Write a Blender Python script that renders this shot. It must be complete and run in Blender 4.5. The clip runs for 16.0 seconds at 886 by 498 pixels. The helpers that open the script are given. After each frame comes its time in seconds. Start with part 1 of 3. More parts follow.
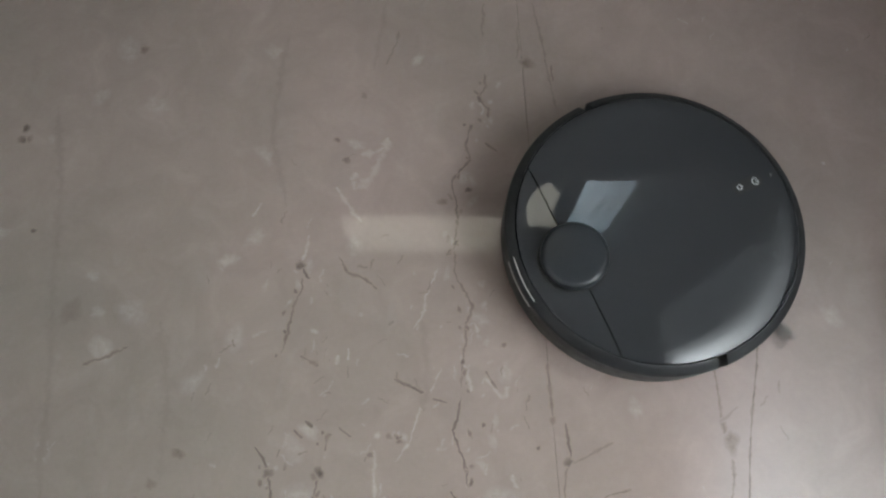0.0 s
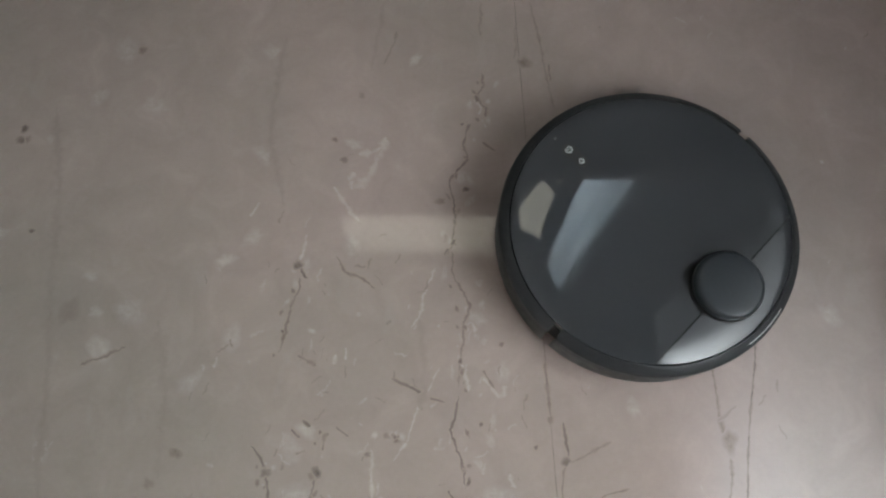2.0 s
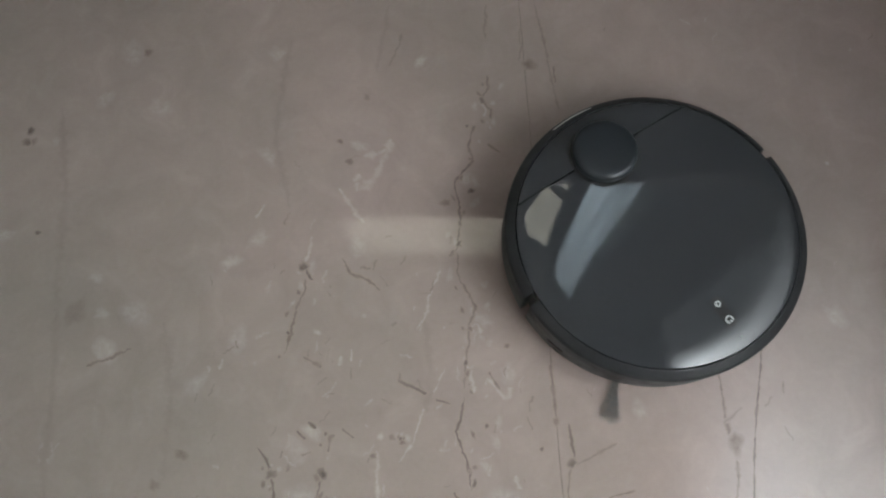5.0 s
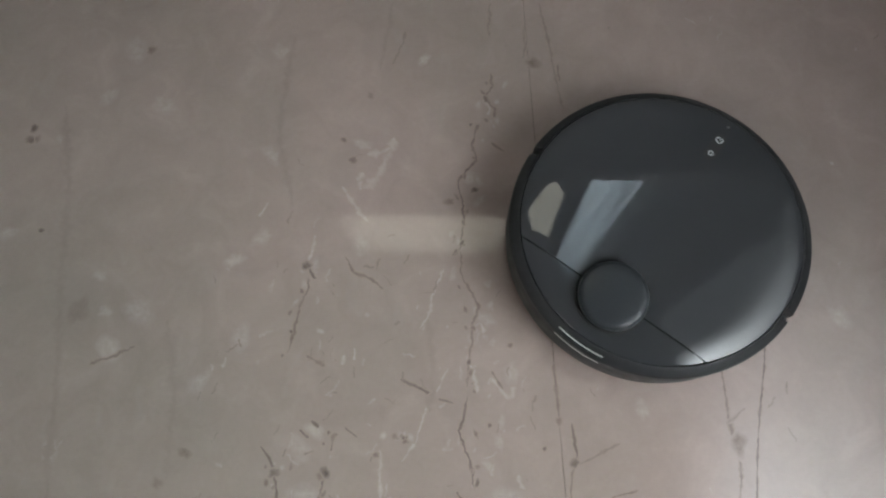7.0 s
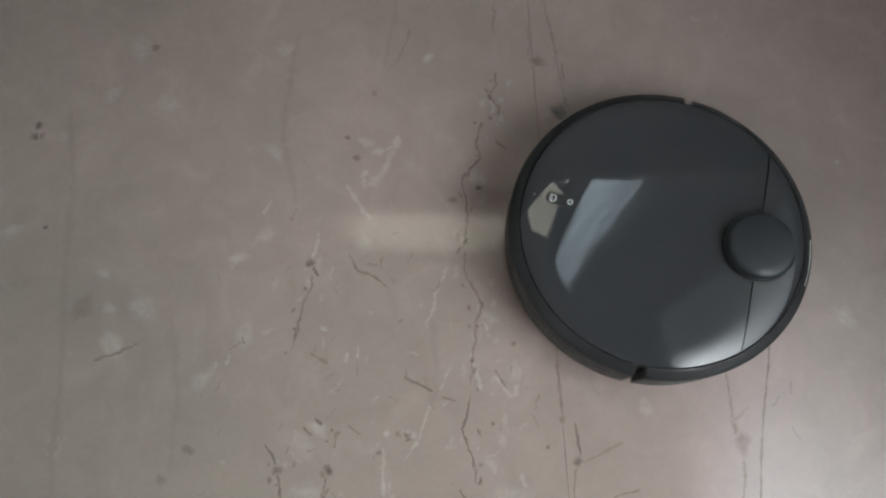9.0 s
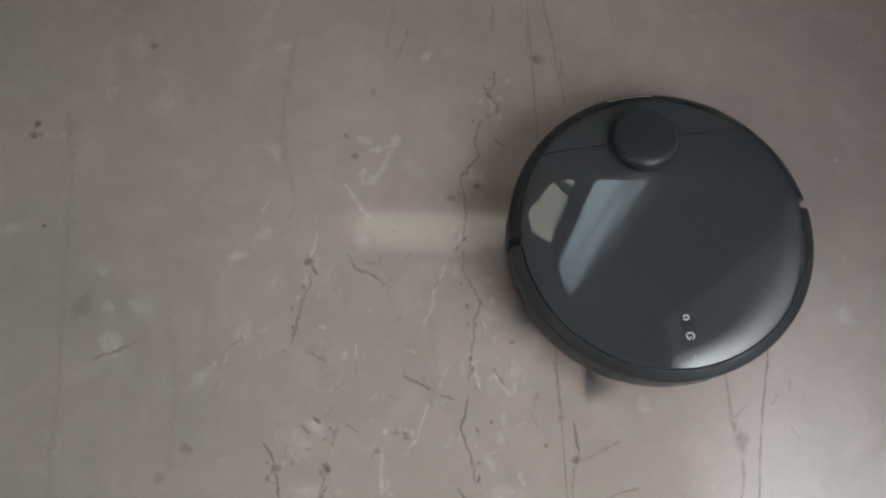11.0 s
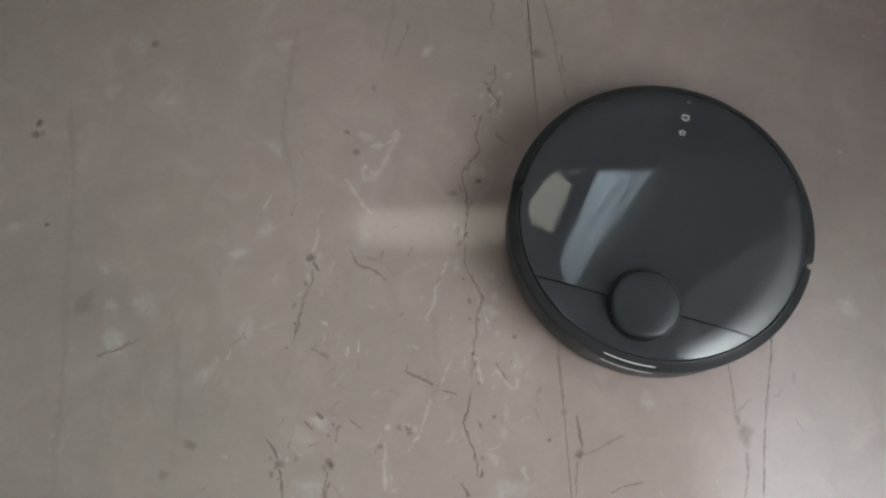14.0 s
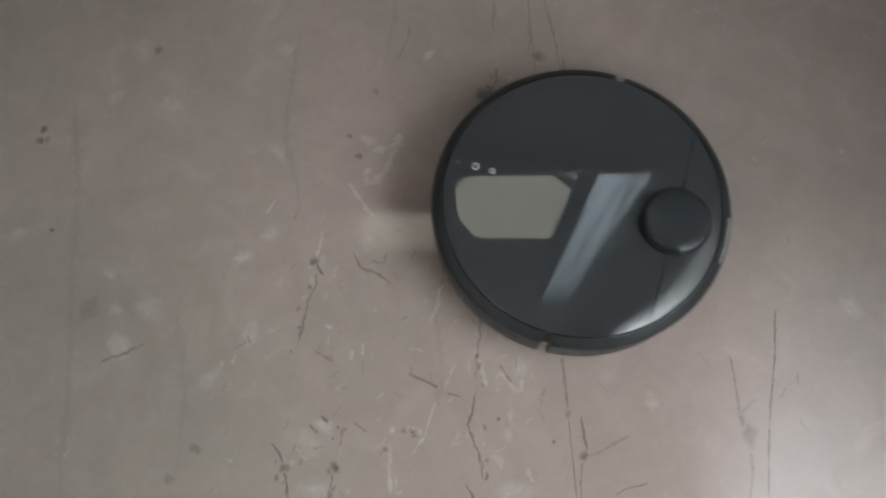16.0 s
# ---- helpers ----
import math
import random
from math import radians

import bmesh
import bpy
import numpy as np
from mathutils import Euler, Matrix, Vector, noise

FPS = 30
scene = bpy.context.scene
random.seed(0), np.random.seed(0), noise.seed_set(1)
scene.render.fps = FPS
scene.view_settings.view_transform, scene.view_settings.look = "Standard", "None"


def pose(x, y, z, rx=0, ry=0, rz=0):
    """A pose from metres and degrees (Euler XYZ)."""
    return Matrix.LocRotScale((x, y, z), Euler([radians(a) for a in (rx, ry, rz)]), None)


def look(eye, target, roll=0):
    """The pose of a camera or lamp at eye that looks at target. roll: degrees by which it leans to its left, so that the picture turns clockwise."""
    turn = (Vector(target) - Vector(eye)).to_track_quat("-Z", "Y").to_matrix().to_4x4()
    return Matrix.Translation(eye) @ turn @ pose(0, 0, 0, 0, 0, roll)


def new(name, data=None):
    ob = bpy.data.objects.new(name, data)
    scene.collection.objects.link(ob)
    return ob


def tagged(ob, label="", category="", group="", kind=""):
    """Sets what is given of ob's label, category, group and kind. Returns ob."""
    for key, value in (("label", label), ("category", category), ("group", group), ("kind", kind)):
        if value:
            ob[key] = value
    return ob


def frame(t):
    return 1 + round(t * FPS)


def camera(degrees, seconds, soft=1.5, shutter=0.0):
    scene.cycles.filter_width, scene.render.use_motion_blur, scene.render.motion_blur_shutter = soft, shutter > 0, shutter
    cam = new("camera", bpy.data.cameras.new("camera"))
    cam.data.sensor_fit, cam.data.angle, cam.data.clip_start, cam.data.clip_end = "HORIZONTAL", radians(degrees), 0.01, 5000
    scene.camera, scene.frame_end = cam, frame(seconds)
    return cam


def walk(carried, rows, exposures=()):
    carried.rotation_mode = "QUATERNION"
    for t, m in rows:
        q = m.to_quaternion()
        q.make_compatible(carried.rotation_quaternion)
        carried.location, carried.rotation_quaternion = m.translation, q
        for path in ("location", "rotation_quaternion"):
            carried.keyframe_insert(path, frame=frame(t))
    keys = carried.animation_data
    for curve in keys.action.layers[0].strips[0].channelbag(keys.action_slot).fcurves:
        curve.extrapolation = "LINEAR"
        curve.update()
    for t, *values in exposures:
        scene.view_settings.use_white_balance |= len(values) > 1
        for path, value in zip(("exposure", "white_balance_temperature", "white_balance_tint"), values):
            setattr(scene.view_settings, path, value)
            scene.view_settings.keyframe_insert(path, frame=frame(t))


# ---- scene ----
# camera: held in the hand over the floor, looking down and a little ahead
cam = camera(66.93, 16.0, soft=2.2, shutter=0.5)
walk(cam, [
    (0, pose(-0.2370, -0.2474, 0.8142, 16.66, 0.42, -0.03)),
    (0.5, pose(-0.2354, -0.2498, 0.8135, 16.81, 0.47, 0.03)),
    (1, pose(-0.2341, -0.2511, 0.8119, 16.97, 0.39, -0.08)),
    (1.5, pose(-0.2305, -0.2517, 0.8120, 16.94, 0.55, -0.06)),
    (2, pose(-0.2312, -0.2494, 0.8132, 16.76, 0.62, -0.06)),
    (2.5, pose(-0.2303, -0.2519, 0.8124, 16.86, 0.73, -0.12)),
    (3, pose(-0.2304, -0.2503, 0.8121, 16.83, 0.82, -0.12)),
    (3.5, pose(-0.2315, -0.2511, 0.8129, 16.87, 0.75, -0.14)),
    (4, pose(-0.2336, -0.2521, 0.8138, 17.03, 0.67, -0.13)),
    (6.5, pose(-0.2374, -0.2472, 0.8125, 16.72, 0.90, 0.12)),
    (7, pose(-0.2380, -0.2469, 0.8135, 16.65, 0.84, 0.18)),
    (7.5, pose(-0.2380, -0.2469, 0.8136, 16.65, 0.84, 0.21)),
    (8, pose(-0.2367, -0.2489, 0.8137, 16.69, 0.96, 0.23)),
    (8.5, pose(-0.2364, -0.2499, 0.8123, 16.61, 1.02, 0.41)),
    (9, pose(-0.2392, -0.2483, 0.8124, 16.60, 1.01, 0.40)),
    (11.5, pose(-0.2340, -0.2497, 0.8113, 16.53, 1.22, 0.42)),
    (12, pose(-0.2331, -0.2501, 0.8111, 16.51, 1.29, 0.35)),
    (12.5, pose(-0.2322, -0.2510, 0.8100, 16.45, 1.31, 0.24)),
    (13, pose(-0.2304, -0.2522, 0.8095, 16.46, 1.47, 0.22)),
    (13.5, pose(-0.2304, -0.2536, 0.8098, 16.45, 1.55, 0.11)),
    (14, pose(-0.2318, -0.2515, 0.8097, 16.30, 1.65, 0.08)),
    (14.5, pose(-0.2320, -0.2541, 0.8104, 16.48, 1.68, -0.01)),
    (15, pose(-0.2293, -0.2548, 0.8111, 16.53, 1.89, -0.09)),
    (15.5, pose(-0.2305, -0.2540, 0.8114, 16.58, 1.88, -0.19)),
    (16, pose(-0.2330, -0.2523, 0.8120, 16.54, 1.94, -0.25)),
], exposures=[(0, 0.0), (16, 0.0)])

# ---- room measures ----
WALL_W, WALL_E, WALL_S, WALL_N = -2.25, 0.50, -1.30, 0.56
EAST_Y0, EAST_Y1, EAST_Z0, EAST_Z1 = -1.28, 0.28, 0.30, 1.90
# opening added in the unseen south wall, for broad fill light
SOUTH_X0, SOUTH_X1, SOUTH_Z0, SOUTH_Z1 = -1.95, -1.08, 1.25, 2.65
CEILING = 3.3
THICK = 0.16
SILL = 1.29


# ---- light ----
world = bpy.data.worlds.new("sky")
scene.world = world
world.use_nodes = True
wn = world.node_tree
sky = wn.nodes.new("ShaderNodeTexSky")
sky.sky_type = "NISHITA"
sky.sun_disc = False
sky.sun_elevation = radians(38)
sky.sun_rotation = radians(140)
wn.links.new(sky.outputs[0], wn.nodes["Background"].inputs[0])
wn.nodes["Background"].inputs[1].default_value = 0.08

sun_data = bpy.data.lights.new("sun", "SUN")
sun_data.energy, sun_data.angle, sun_data.color = 0.8, radians(12), (1.0, 0.95, 0.88)
sun = new("sun", sun_data)
sun.matrix_world = look((0, 0, 6), (0.5, 3.0, 0))


# ---- materials ----
def material(name):
    m = bpy.data.materials.new(name)
    m.use_nodes = True
    return m, m.node_tree, m.node_tree.nodes["Principled BSDF"]


def add(tree, kind, **values):
    n = tree.nodes.new(kind)
    for k, v in values.items():
        n.inputs[k.replace("_", " ")].default_value = v
    return n


def ramp(tree, source, *stops):
    n = tree.nodes.new("ShaderNodeValToRGB")
    while len(n.color_ramp.elements) < len(stops):
        n.color_ramp.elements.new(0.5)
    for e, (p, c) in zip(n.color_ramp.elements, stops):
        e.position, e.color = p, (*c, 1) if len(c) == 3 else c
    tree.links.new(source, n.inputs[0])
    return n


def noise_tex(tree, coord, scale, detail=4.0, rough=0.55, distortion=0.0):
    n = add(tree, "ShaderNodeTexNoise", Scale=scale, Detail=detail, Roughness=rough, Distortion=distortion)
    tree.links.new(coord, n.inputs["Vector"])
    return n


def blend(tree, how, factor, a, b):
    n = tree.nodes.new("ShaderNodeMix")
    n.data_type, n.blend_type = "RGBA", how
    for socket, value in ((n.inputs[0], factor), (n.inputs[6], a), (n.inputs[7], b)):
        if isinstance(value, (int, float)):
            socket.default_value = value
        elif isinstance(value, tuple):
            socket.default_value = (*value, 1)
        else:
            tree.links.new(value, socket)
    return n


def relief(tree, bsdf, source, strength, distance):
    b = add(tree, "ShaderNodeBump", Strength=strength, Distance=distance)
    tree.links.new(source, b.inputs["Height"])
    tree.links.new(b.outputs[0], bsdf.inputs["Normal"])


def marble_colour(tree, world_coord):
    """Grey-beige polished stone: broad clouds, finer mottling, pale haze."""
    broad = noise_tex(tree, world_coord, 2.3, 3.0, 0.5, 0.4)
    base = ramp(tree, broad.outputs[0], (0.30, (0.330, 0.294, 0.266)), (0.52, (0.375, 0.322, 0.294)), (0.72, (0.420, 0.350, 0.325)))
    # hue drifts along world x, greener in the west, pinker in the east
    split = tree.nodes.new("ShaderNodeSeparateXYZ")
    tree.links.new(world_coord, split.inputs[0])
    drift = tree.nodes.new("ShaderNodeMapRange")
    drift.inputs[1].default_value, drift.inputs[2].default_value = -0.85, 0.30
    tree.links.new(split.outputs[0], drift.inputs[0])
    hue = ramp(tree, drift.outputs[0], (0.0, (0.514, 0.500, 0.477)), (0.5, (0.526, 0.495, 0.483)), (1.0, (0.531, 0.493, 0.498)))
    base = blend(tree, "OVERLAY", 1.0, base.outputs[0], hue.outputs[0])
    mottle = noise_tex(tree, world_coord, 17.0, 7.0, 0.62, 0.8)
    m1 = ramp(tree, mottle.outputs[0], (0.32, (0.40, 0.40, 0.40)), (0.55, (0.5, 0.5, 0.5)), (0.75, (0.63, 0.63, 0.64)))
    c1 = blend(tree, "OVERLAY", 0.38, base.outputs[2], m1.outputs[0])
    stretch = add(tree, "ShaderNodeMapping", Scale=(34.0, 15.0, 20.0), Rotation=(0, 0, 0.45))
    tree.links.new(world_coord, stretch.inputs[0])
    haze = noise_tex(tree, stretch.outputs[0], 1.0, 4.0, 0.5, 0.6)
    h = ramp(tree, haze.outputs[0], (0.60, (0, 0, 0)), (0.85, (0.14, 0.14, 0.14)))
    c2 = blend(tree, "MIX", h.outputs[0], c1.outputs[2], (0.50, 0.475, 0.455))
    grain = noise_tex(tree, world_coord, 160.0, 3.0, 0.6)
    g = ramp(tree, grain.outputs[0], (0.3, (0.455, 0.455, 0.455)), (0.7, (0.545, 0.545, 0.545)))
    return blend(tree, "OVERLAY", 0.22, c2.outputs[2], g.outputs[0]).outputs[2]


def make_marble():
    m, t, b = material("polished_marble")
    geo = t.nodes.new("ShaderNodeNewGeometry")
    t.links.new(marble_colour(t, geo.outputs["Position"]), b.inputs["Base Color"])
    wear = noise_tex(t, geo.outputs["Position"], 9.0, 5.0, 0.6)
    r = ramp(t, wear.outputs[0], (0.3, (0.045, 0.045, 0.045)), (0.7, (0.085, 0.085, 0.085)))
    t.links.new(r.outputs[0], b.inputs["Roughness"])
    b.inputs["IOR"].default_value = 1.45
    wave = noise_tex(t, geo.outputs["Position"], 5.0, 2.0, 0.4)
    relief(t, b, wave.outputs[0], 0.05, 0.004)
    return m


def make_inlay(name, dark, light, strength, breakup):
    """Mineral veins in the stone: their edges pass into it, and they break up along their length."""
    m, t, b = material(name)
    geo = t.nodes.new("ShaderNodeNewGeometry")
    tone = noise_tex(t, geo.outputs["Position"], 140.0, 4.0, 0.6)
    c = ramp(t, tone.outputs[0], (0.35, dark), (0.65, light))
    b.inputs["Roughness"].default_value = 0.07
    b.inputs["IOR"].default_value = 1.45
    across = t.nodes.new("ShaderNodeAttribute")
    across.attribute_name = "core"
    br = noise_tex(t, geo.outputs["Position"], breakup, 5.0, 0.68)
    amount = ramp(t, br.outputs[0], (0.32, (0.42, 0.42, 0.42)), (0.60, (1, 1, 1)))
    mul = t.nodes.new("ShaderNodeMath")
    mul.operation = "MULTIPLY"
    t.links.new(across.outputs["Fac"], mul.inputs[0])
    t.links.new(amount.outputs[0], mul.inputs[1])
    mul2 = t.nodes.new("ShaderNodeMath")
    mul2.operation = "MULTIPLY"
    t.links.new(mul.outputs[0], mul2.inputs[0])
    mul2.inputs[1].default_value = strength
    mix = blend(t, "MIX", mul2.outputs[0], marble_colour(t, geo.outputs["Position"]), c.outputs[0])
    t.links.new(mix.outputs[2], b.inputs["Base Color"])
    wave = noise_tex(t, geo.outputs["Position"], 5.0, 2.0, 0.4)
    relief(t, b, wave.outputs[0], 0.05, 0.004)
    return m


def make_plain(name, colour, rough, metal=0.0, scale=40.0, spread=0.15, bump=0.0, coat=0.0, ior=1.5):
    m, t, b = material(name)
    tc = t.nodes.new("ShaderNodeTexCoord")
    n = noise_tex(t, tc.outputs["Object"], scale, 5.0, 0.6)
    lo, hi = [tuple(min(1, c * k) for c in colour) for k in (1 - spread, 1 + spread)]
    c = ramp(t, n.outputs[0], (0.3, lo), (0.7, hi))
    t.links.new(c.outputs[0], b.inputs["Base Color"])
    n2 = noise_tex(t, tc.outputs["Object"], scale * 0.2, 4.0, 0.6)
    r = ramp(t, n2.outputs[0], (0.3, (rough * 0.82,) * 3), (0.7, (min(1, rough * 1.2),) * 3))
    t.links.new(r.outputs[0], b.inputs["Roughness"])
    b.inputs["Metallic"].default_value = metal
    b.inputs["Coat Weight"].default_value = coat
    b.inputs["IOR"].default_value = ior
    if bump:
        relief(t, b, n.outputs[0], bump, 0.001)
    return m


def make_gloss_black():
    """Piano-black plastic with a film of fine dust."""
    m, t, b = material("gloss_black_plastic")
    tc = t.nodes.new("ShaderNodeTexCoord")
    dust = noise_tex(t, tc.outputs["Object"], 900.0, 2.0, 0.7)
    patch = noise_tex(t, tc.outputs["Object"], 14.0, 5.0, 0.6)
    specks = ramp(t, dust.outputs[0], (0.66, (0, 0, 0)), (0.78, (0.35, 0.35, 0.35)))
    film = ramp(t, patch.outputs[0], (0.3, (0.2, 0.2, 0.2)), (0.75, (1, 1, 1)))
    amount = blend(t, "MULTIPLY", 1.0, specks.outputs[0], film.outputs[0])
    c = blend(t, "MIX", amount.outputs[2], (0.0365, 0.0385, 0.0420), (0.08, 0.08, 0.08))
    t.links.new(c.outputs[2], b.inputs["Base Color"])
    r = ramp(t, patch.outputs[0], (0.3, (0.020, 0.020, 0.020)), (0.75, (0.042, 0.042, 0.042)))
    t.links.new(r.outputs[0], b.inputs["Roughness"])
    b.inputs["IOR"].default_value = 1.57
    return m


def make_glow(name, low, high, strength, scale, fade=None, halo=None):
    """What lies outside a window: sky or a far sunlit front, softly uneven; also the added south fill glow. fade:
    heights between which it dims;
    halo: the bright middle of a hazy sky (y, z, reach)."""
    m = bpy.data.materials.new(name)
    m.use_nodes = True
    t = m.node_tree
    t.nodes.remove(t.nodes["Principled BSDF"])
    geo = t.nodes.new("ShaderNodeNewGeometry")
    n = noise_tex(t, geo.outputs["Position"], scale, 3.0, 0.5)
    c = ramp(t, n.outputs[0], (0.3, low), (0.7, high))
    e = add(t, "ShaderNodeEmission", Strength=strength)
    colour = c.outputs[0]
    if fade:
        split = t.nodes.new("ShaderNodeSeparateXYZ")
        t.links.new(geo.outputs["Position"], split.inputs[0])
        rng = t.nodes.new("ShaderNodeMapRange")
        rng.inputs[1].default_value, rng.inputs[2].default_value = fade
        t.links.new(split.outputs[2], rng.inputs[0])
        dim = ramp(t, rng.outputs[0], (0.0, (1, 1, 1)), (1.0, (0.20, 0.20, 0.20)))
        colour = blend(t, "MULTIPLY", 1.0, colour, dim.outputs[0]).outputs[2]
    if halo:
        move = add(t, "ShaderNodeMapping", Location=(0, -halo[0], -halo[1]), Scale=(0, 1, 1))
        t.links.new(geo.outputs["Position"], move.inputs[0])
        far = t.nodes.new("ShaderNodeVectorMath")
        far.operation = "LENGTH"
        t.links.new(move.outputs[0], far.inputs[0])
        rng = t.nodes.new("ShaderNodeMapRange")
        rng.inputs[2].default_value = halo[2]
        t.links.new(far.outputs["Value"], rng.inputs[0])
        dim = ramp(t, rng.outputs[0], (0.0, (1, 1, 1)), (0.35, (0.72, 0.72, 0.72)), (0.7, (0.22, 0.22, 0.22)), (1.0, (0.03, 0.03, 0.03)))
        colour = blend(t, "MULTIPLY", 1.0, colour, dim.outputs[0]).outputs[2]
    t.links.new(colour, e.inputs[0])
    t.links.new(e.outputs[0], t.nodes["Material Output"].inputs[0])
    return m


def make_sheer():
    """Thin pale blue-white curtain cloth that lets daylight through."""
    m, t, b = material("sheer_cloth")
    tc = t.nodes.new("ShaderNodeTexCoord")
    weave = noise_tex(t, tc.outputs["Object"], 25.0, 5.0, 0.6)
    c = ramp(t, weave.outputs[0], (0.3, (0.54, 0.64, 0.72)), (0.7, (0.70, 0.78, 0.84)))
    t.links.new(c.outputs[0], b.inputs["Base Color"])
    b.inputs["Roughness"].default_value = 0.9
    trans = t.nodes.new("ShaderNodeBsdfTranslucent")
    t.links.new(c.outputs[0], trans.inputs[0])
    mix = t.nodes.new("ShaderNodeMixShader")
    mix.inputs[0].default_value = 0.7
    t.links.new(b.outputs[0], mix.inputs[1])
    t.links.new(trans.outputs[0], mix.inputs[2])
    clear = t.nodes.new("ShaderNodeBsdfTransparent")
    pleat = add(t, "ShaderNodeMapping", Scale=(60.0, 60.0, 1.2))
    t.links.new(tc.outputs["Object"], pleat.inputs[0])
    folds = noise_tex(t, pleat.outputs[0], 1.0, 3.0, 0.6)
    open_weave = ramp(t, folds.outputs[0], (0.36, (0.08, 0.08, 0.08)), (0.62, (0.62, 0.62, 0.62)))
    last = t.nodes.new("ShaderNodeMixShader")
    t.links.new(open_weave.outputs[0], last.inputs[0])
    t.links.new(mix.outputs[0], last.inputs[1])
    t.links.new(clear.outputs[0], last.inputs[2])
    t.links.new(last.outputs[0], t.nodes["Material Output"].inputs[0])
    return m


def make_glass():
    m, t, b = material("window_glass")
    b.inputs["Base Color"].default_value = (0.95, 0.97, 0.96, 1)
    b.inputs["Roughness"].default_value = 0.0
    b.inputs["Transmission Weight"].default_value = 1.0
    b.inputs["IOR"].default_value = 1.05
    return m


MARBLE = make_marble()
DARK_VEIN = make_inlay("dark_vein", (0.062, 0.047, 0.047), (0.145, 0.112, 0.106), 0.78, 60.0)
BROWN_VEIN = make_inlay("brown_vein", (0.12, 0.085, 0.07), (0.20, 0.16, 0.145), 0.65, 80.0)
FAINT_VEIN = make_inlay("faint_vein", (0.16, 0.125, 0.11), (0.22, 0.18, 0.165), 0.5, 80.0)
HAZE_VEIN = make_inlay("haze_vein", (0.20, 0.165, 0.150), (0.27, 0.225, 0.205), 0.27, 22.0)
PALE_VEIN = make_inlay("pale_vein", (0.54, 0.480, 0.455), (0.66, 0.600, 0.575), 0.50, 45.0)
SOFT_PALE = make_inlay("soft_pale_vein", (0.47, 0.415, 0.392), (0.57, 0.512, 0.490), 0.42, 70.0)
JOINT = make_plain("joint_filler", (0.28, 0.235, 0.215), 0.6, scale=120)
GLOSS = make_gloss_black()
SHELL = make_plain("satin_black_plastic", (0.022, 0.0232, 0.0248), 0.46, scale=300, bump=0.02, ior=1.36)
MATT = make_plain("matt_black_plastic", (0.015, 0.016, 0.018), 0.33, scale=500, bump=0.03)
TURRET = make_plain("turret_plastic", (0.020, 0.0235, 0.0275), 0.36, scale=500, bump=0.02, ior=1.42)
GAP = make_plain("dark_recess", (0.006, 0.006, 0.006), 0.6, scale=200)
RUBBER = make_plain("black_rubber", (0.02, 0.02, 0.02), 0.75, scale=300, bump=0.1)
ICON = make_plain("white_print", (0.78, 0.79, 0.80), 0.4, scale=300, spread=0.05)
CONTACT = make_plain("nickel_strip", (0.90, 0.89, 0.86), 0.35, metal=0.3, scale=300, spread=0.08)
DOT = make_plain("smoky_lens", (0.10, 0.10, 0.105), 0.3, scale=300)
BRISTLE = make_plain("grey_bristle", (0.27, 0.26, 0.25), 0.7, scale=400, spread=0.3)
SENSOR = make_plain("tinted_sensor_window", (0.004, 0.004, 0.005), 0.08, scale=300)
PLASTER = make_plain("wall_plaster", (0.13, 0.125, 0.118), 0.85, scale=9, spread=0.06, bump=0.1)
CEIL = make_plain("ceiling_paint", (0.34, 0.33, 0.32), 0.9, scale=7, spread=0.04, bump=0.05)
FRAME = make_plain("dark_window_frame", (0.10, 0.095, 0.09), 0.45, scale=60)
SHEER = make_sheer()
DRAPE = make_plain("drape_cloth", (0.07, 0.072, 0.075), 0.9, scale=120, bump=0.3)
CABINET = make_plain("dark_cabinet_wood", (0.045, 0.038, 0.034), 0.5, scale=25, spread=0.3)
BENCH = make_plain("stained_wood", (0.30, 0.265, 0.235), 0.45, scale=30, spread=0.3)
GLASS = make_glass()
OUTSIDE_WARM = make_glow("far_facade", (0.86, 0.82, 0.68), (1.0, 0.97, 0.84), 3.0, 2.0)
OUTSIDE_SKY = make_glow("far_sky", (0.66, 0.82, 0.95), (0.84, 0.93, 1.0), 8.0, 1.5, fade=(6.0, 11.0))
OUTSIDE_HAZE = make_glow("bright_hazy_sky", (0.87, 0.935, 0.99), (0.935, 0.98, 1.015), 12.4, 1.2, halo=(-0.80, 0.95, 1.05))
# fill glow added behind the camera to lift the vacuum's shadow side
SOUTH_FILL = make_glow("south_fill_glow", (0.95, 0.96, 0.95), (1.0, 0.99, 0.97), 9.0, 1.2)


# ---- mesh helpers ----
def part(name, bm, mat, parent=None, label="", smooth=None):
    """Links a bmesh as one mesh object under a thing or part. smooth: angle in degrees below which edges are smooth."""
    bmesh.ops.recalc_face_normals(bm, faces=bm.faces)
    if smooth:
        for f in bm.faces:
            f.smooth = True
        for e in bm.edges:
            e.smooth = not (len(e.link_faces) == 2 and e.calc_face_angle(0) > radians(smooth))
    me = bpy.data.meshes.new(name)
    bm.to_mesh(me)
    bm.free()
    me.materials.append(mat)
    ob = new(name, me)
    ob.parent = parent
    return tagged(ob, label)


def box_into(bm, lo, hi):
    c = [(a + b) / 2 for a, b in zip(lo, hi)]
    s = [b - a for a, b in zip(lo, hi)]
    return bmesh.ops.create_cube(bm, size=1, matrix=Matrix.Translation(c) @ Matrix.Diagonal((*s, 1)))["verts"]


def box(lo, hi, bevel=0.0):
    bm = bmesh.new()
    box_into(bm, lo, hi)
    if bevel:
        bmesh.ops.bevel(bm, geom=bm.edges[:], offset=bevel, segments=2, affect="EDGES", profile=0.5)
    return bm


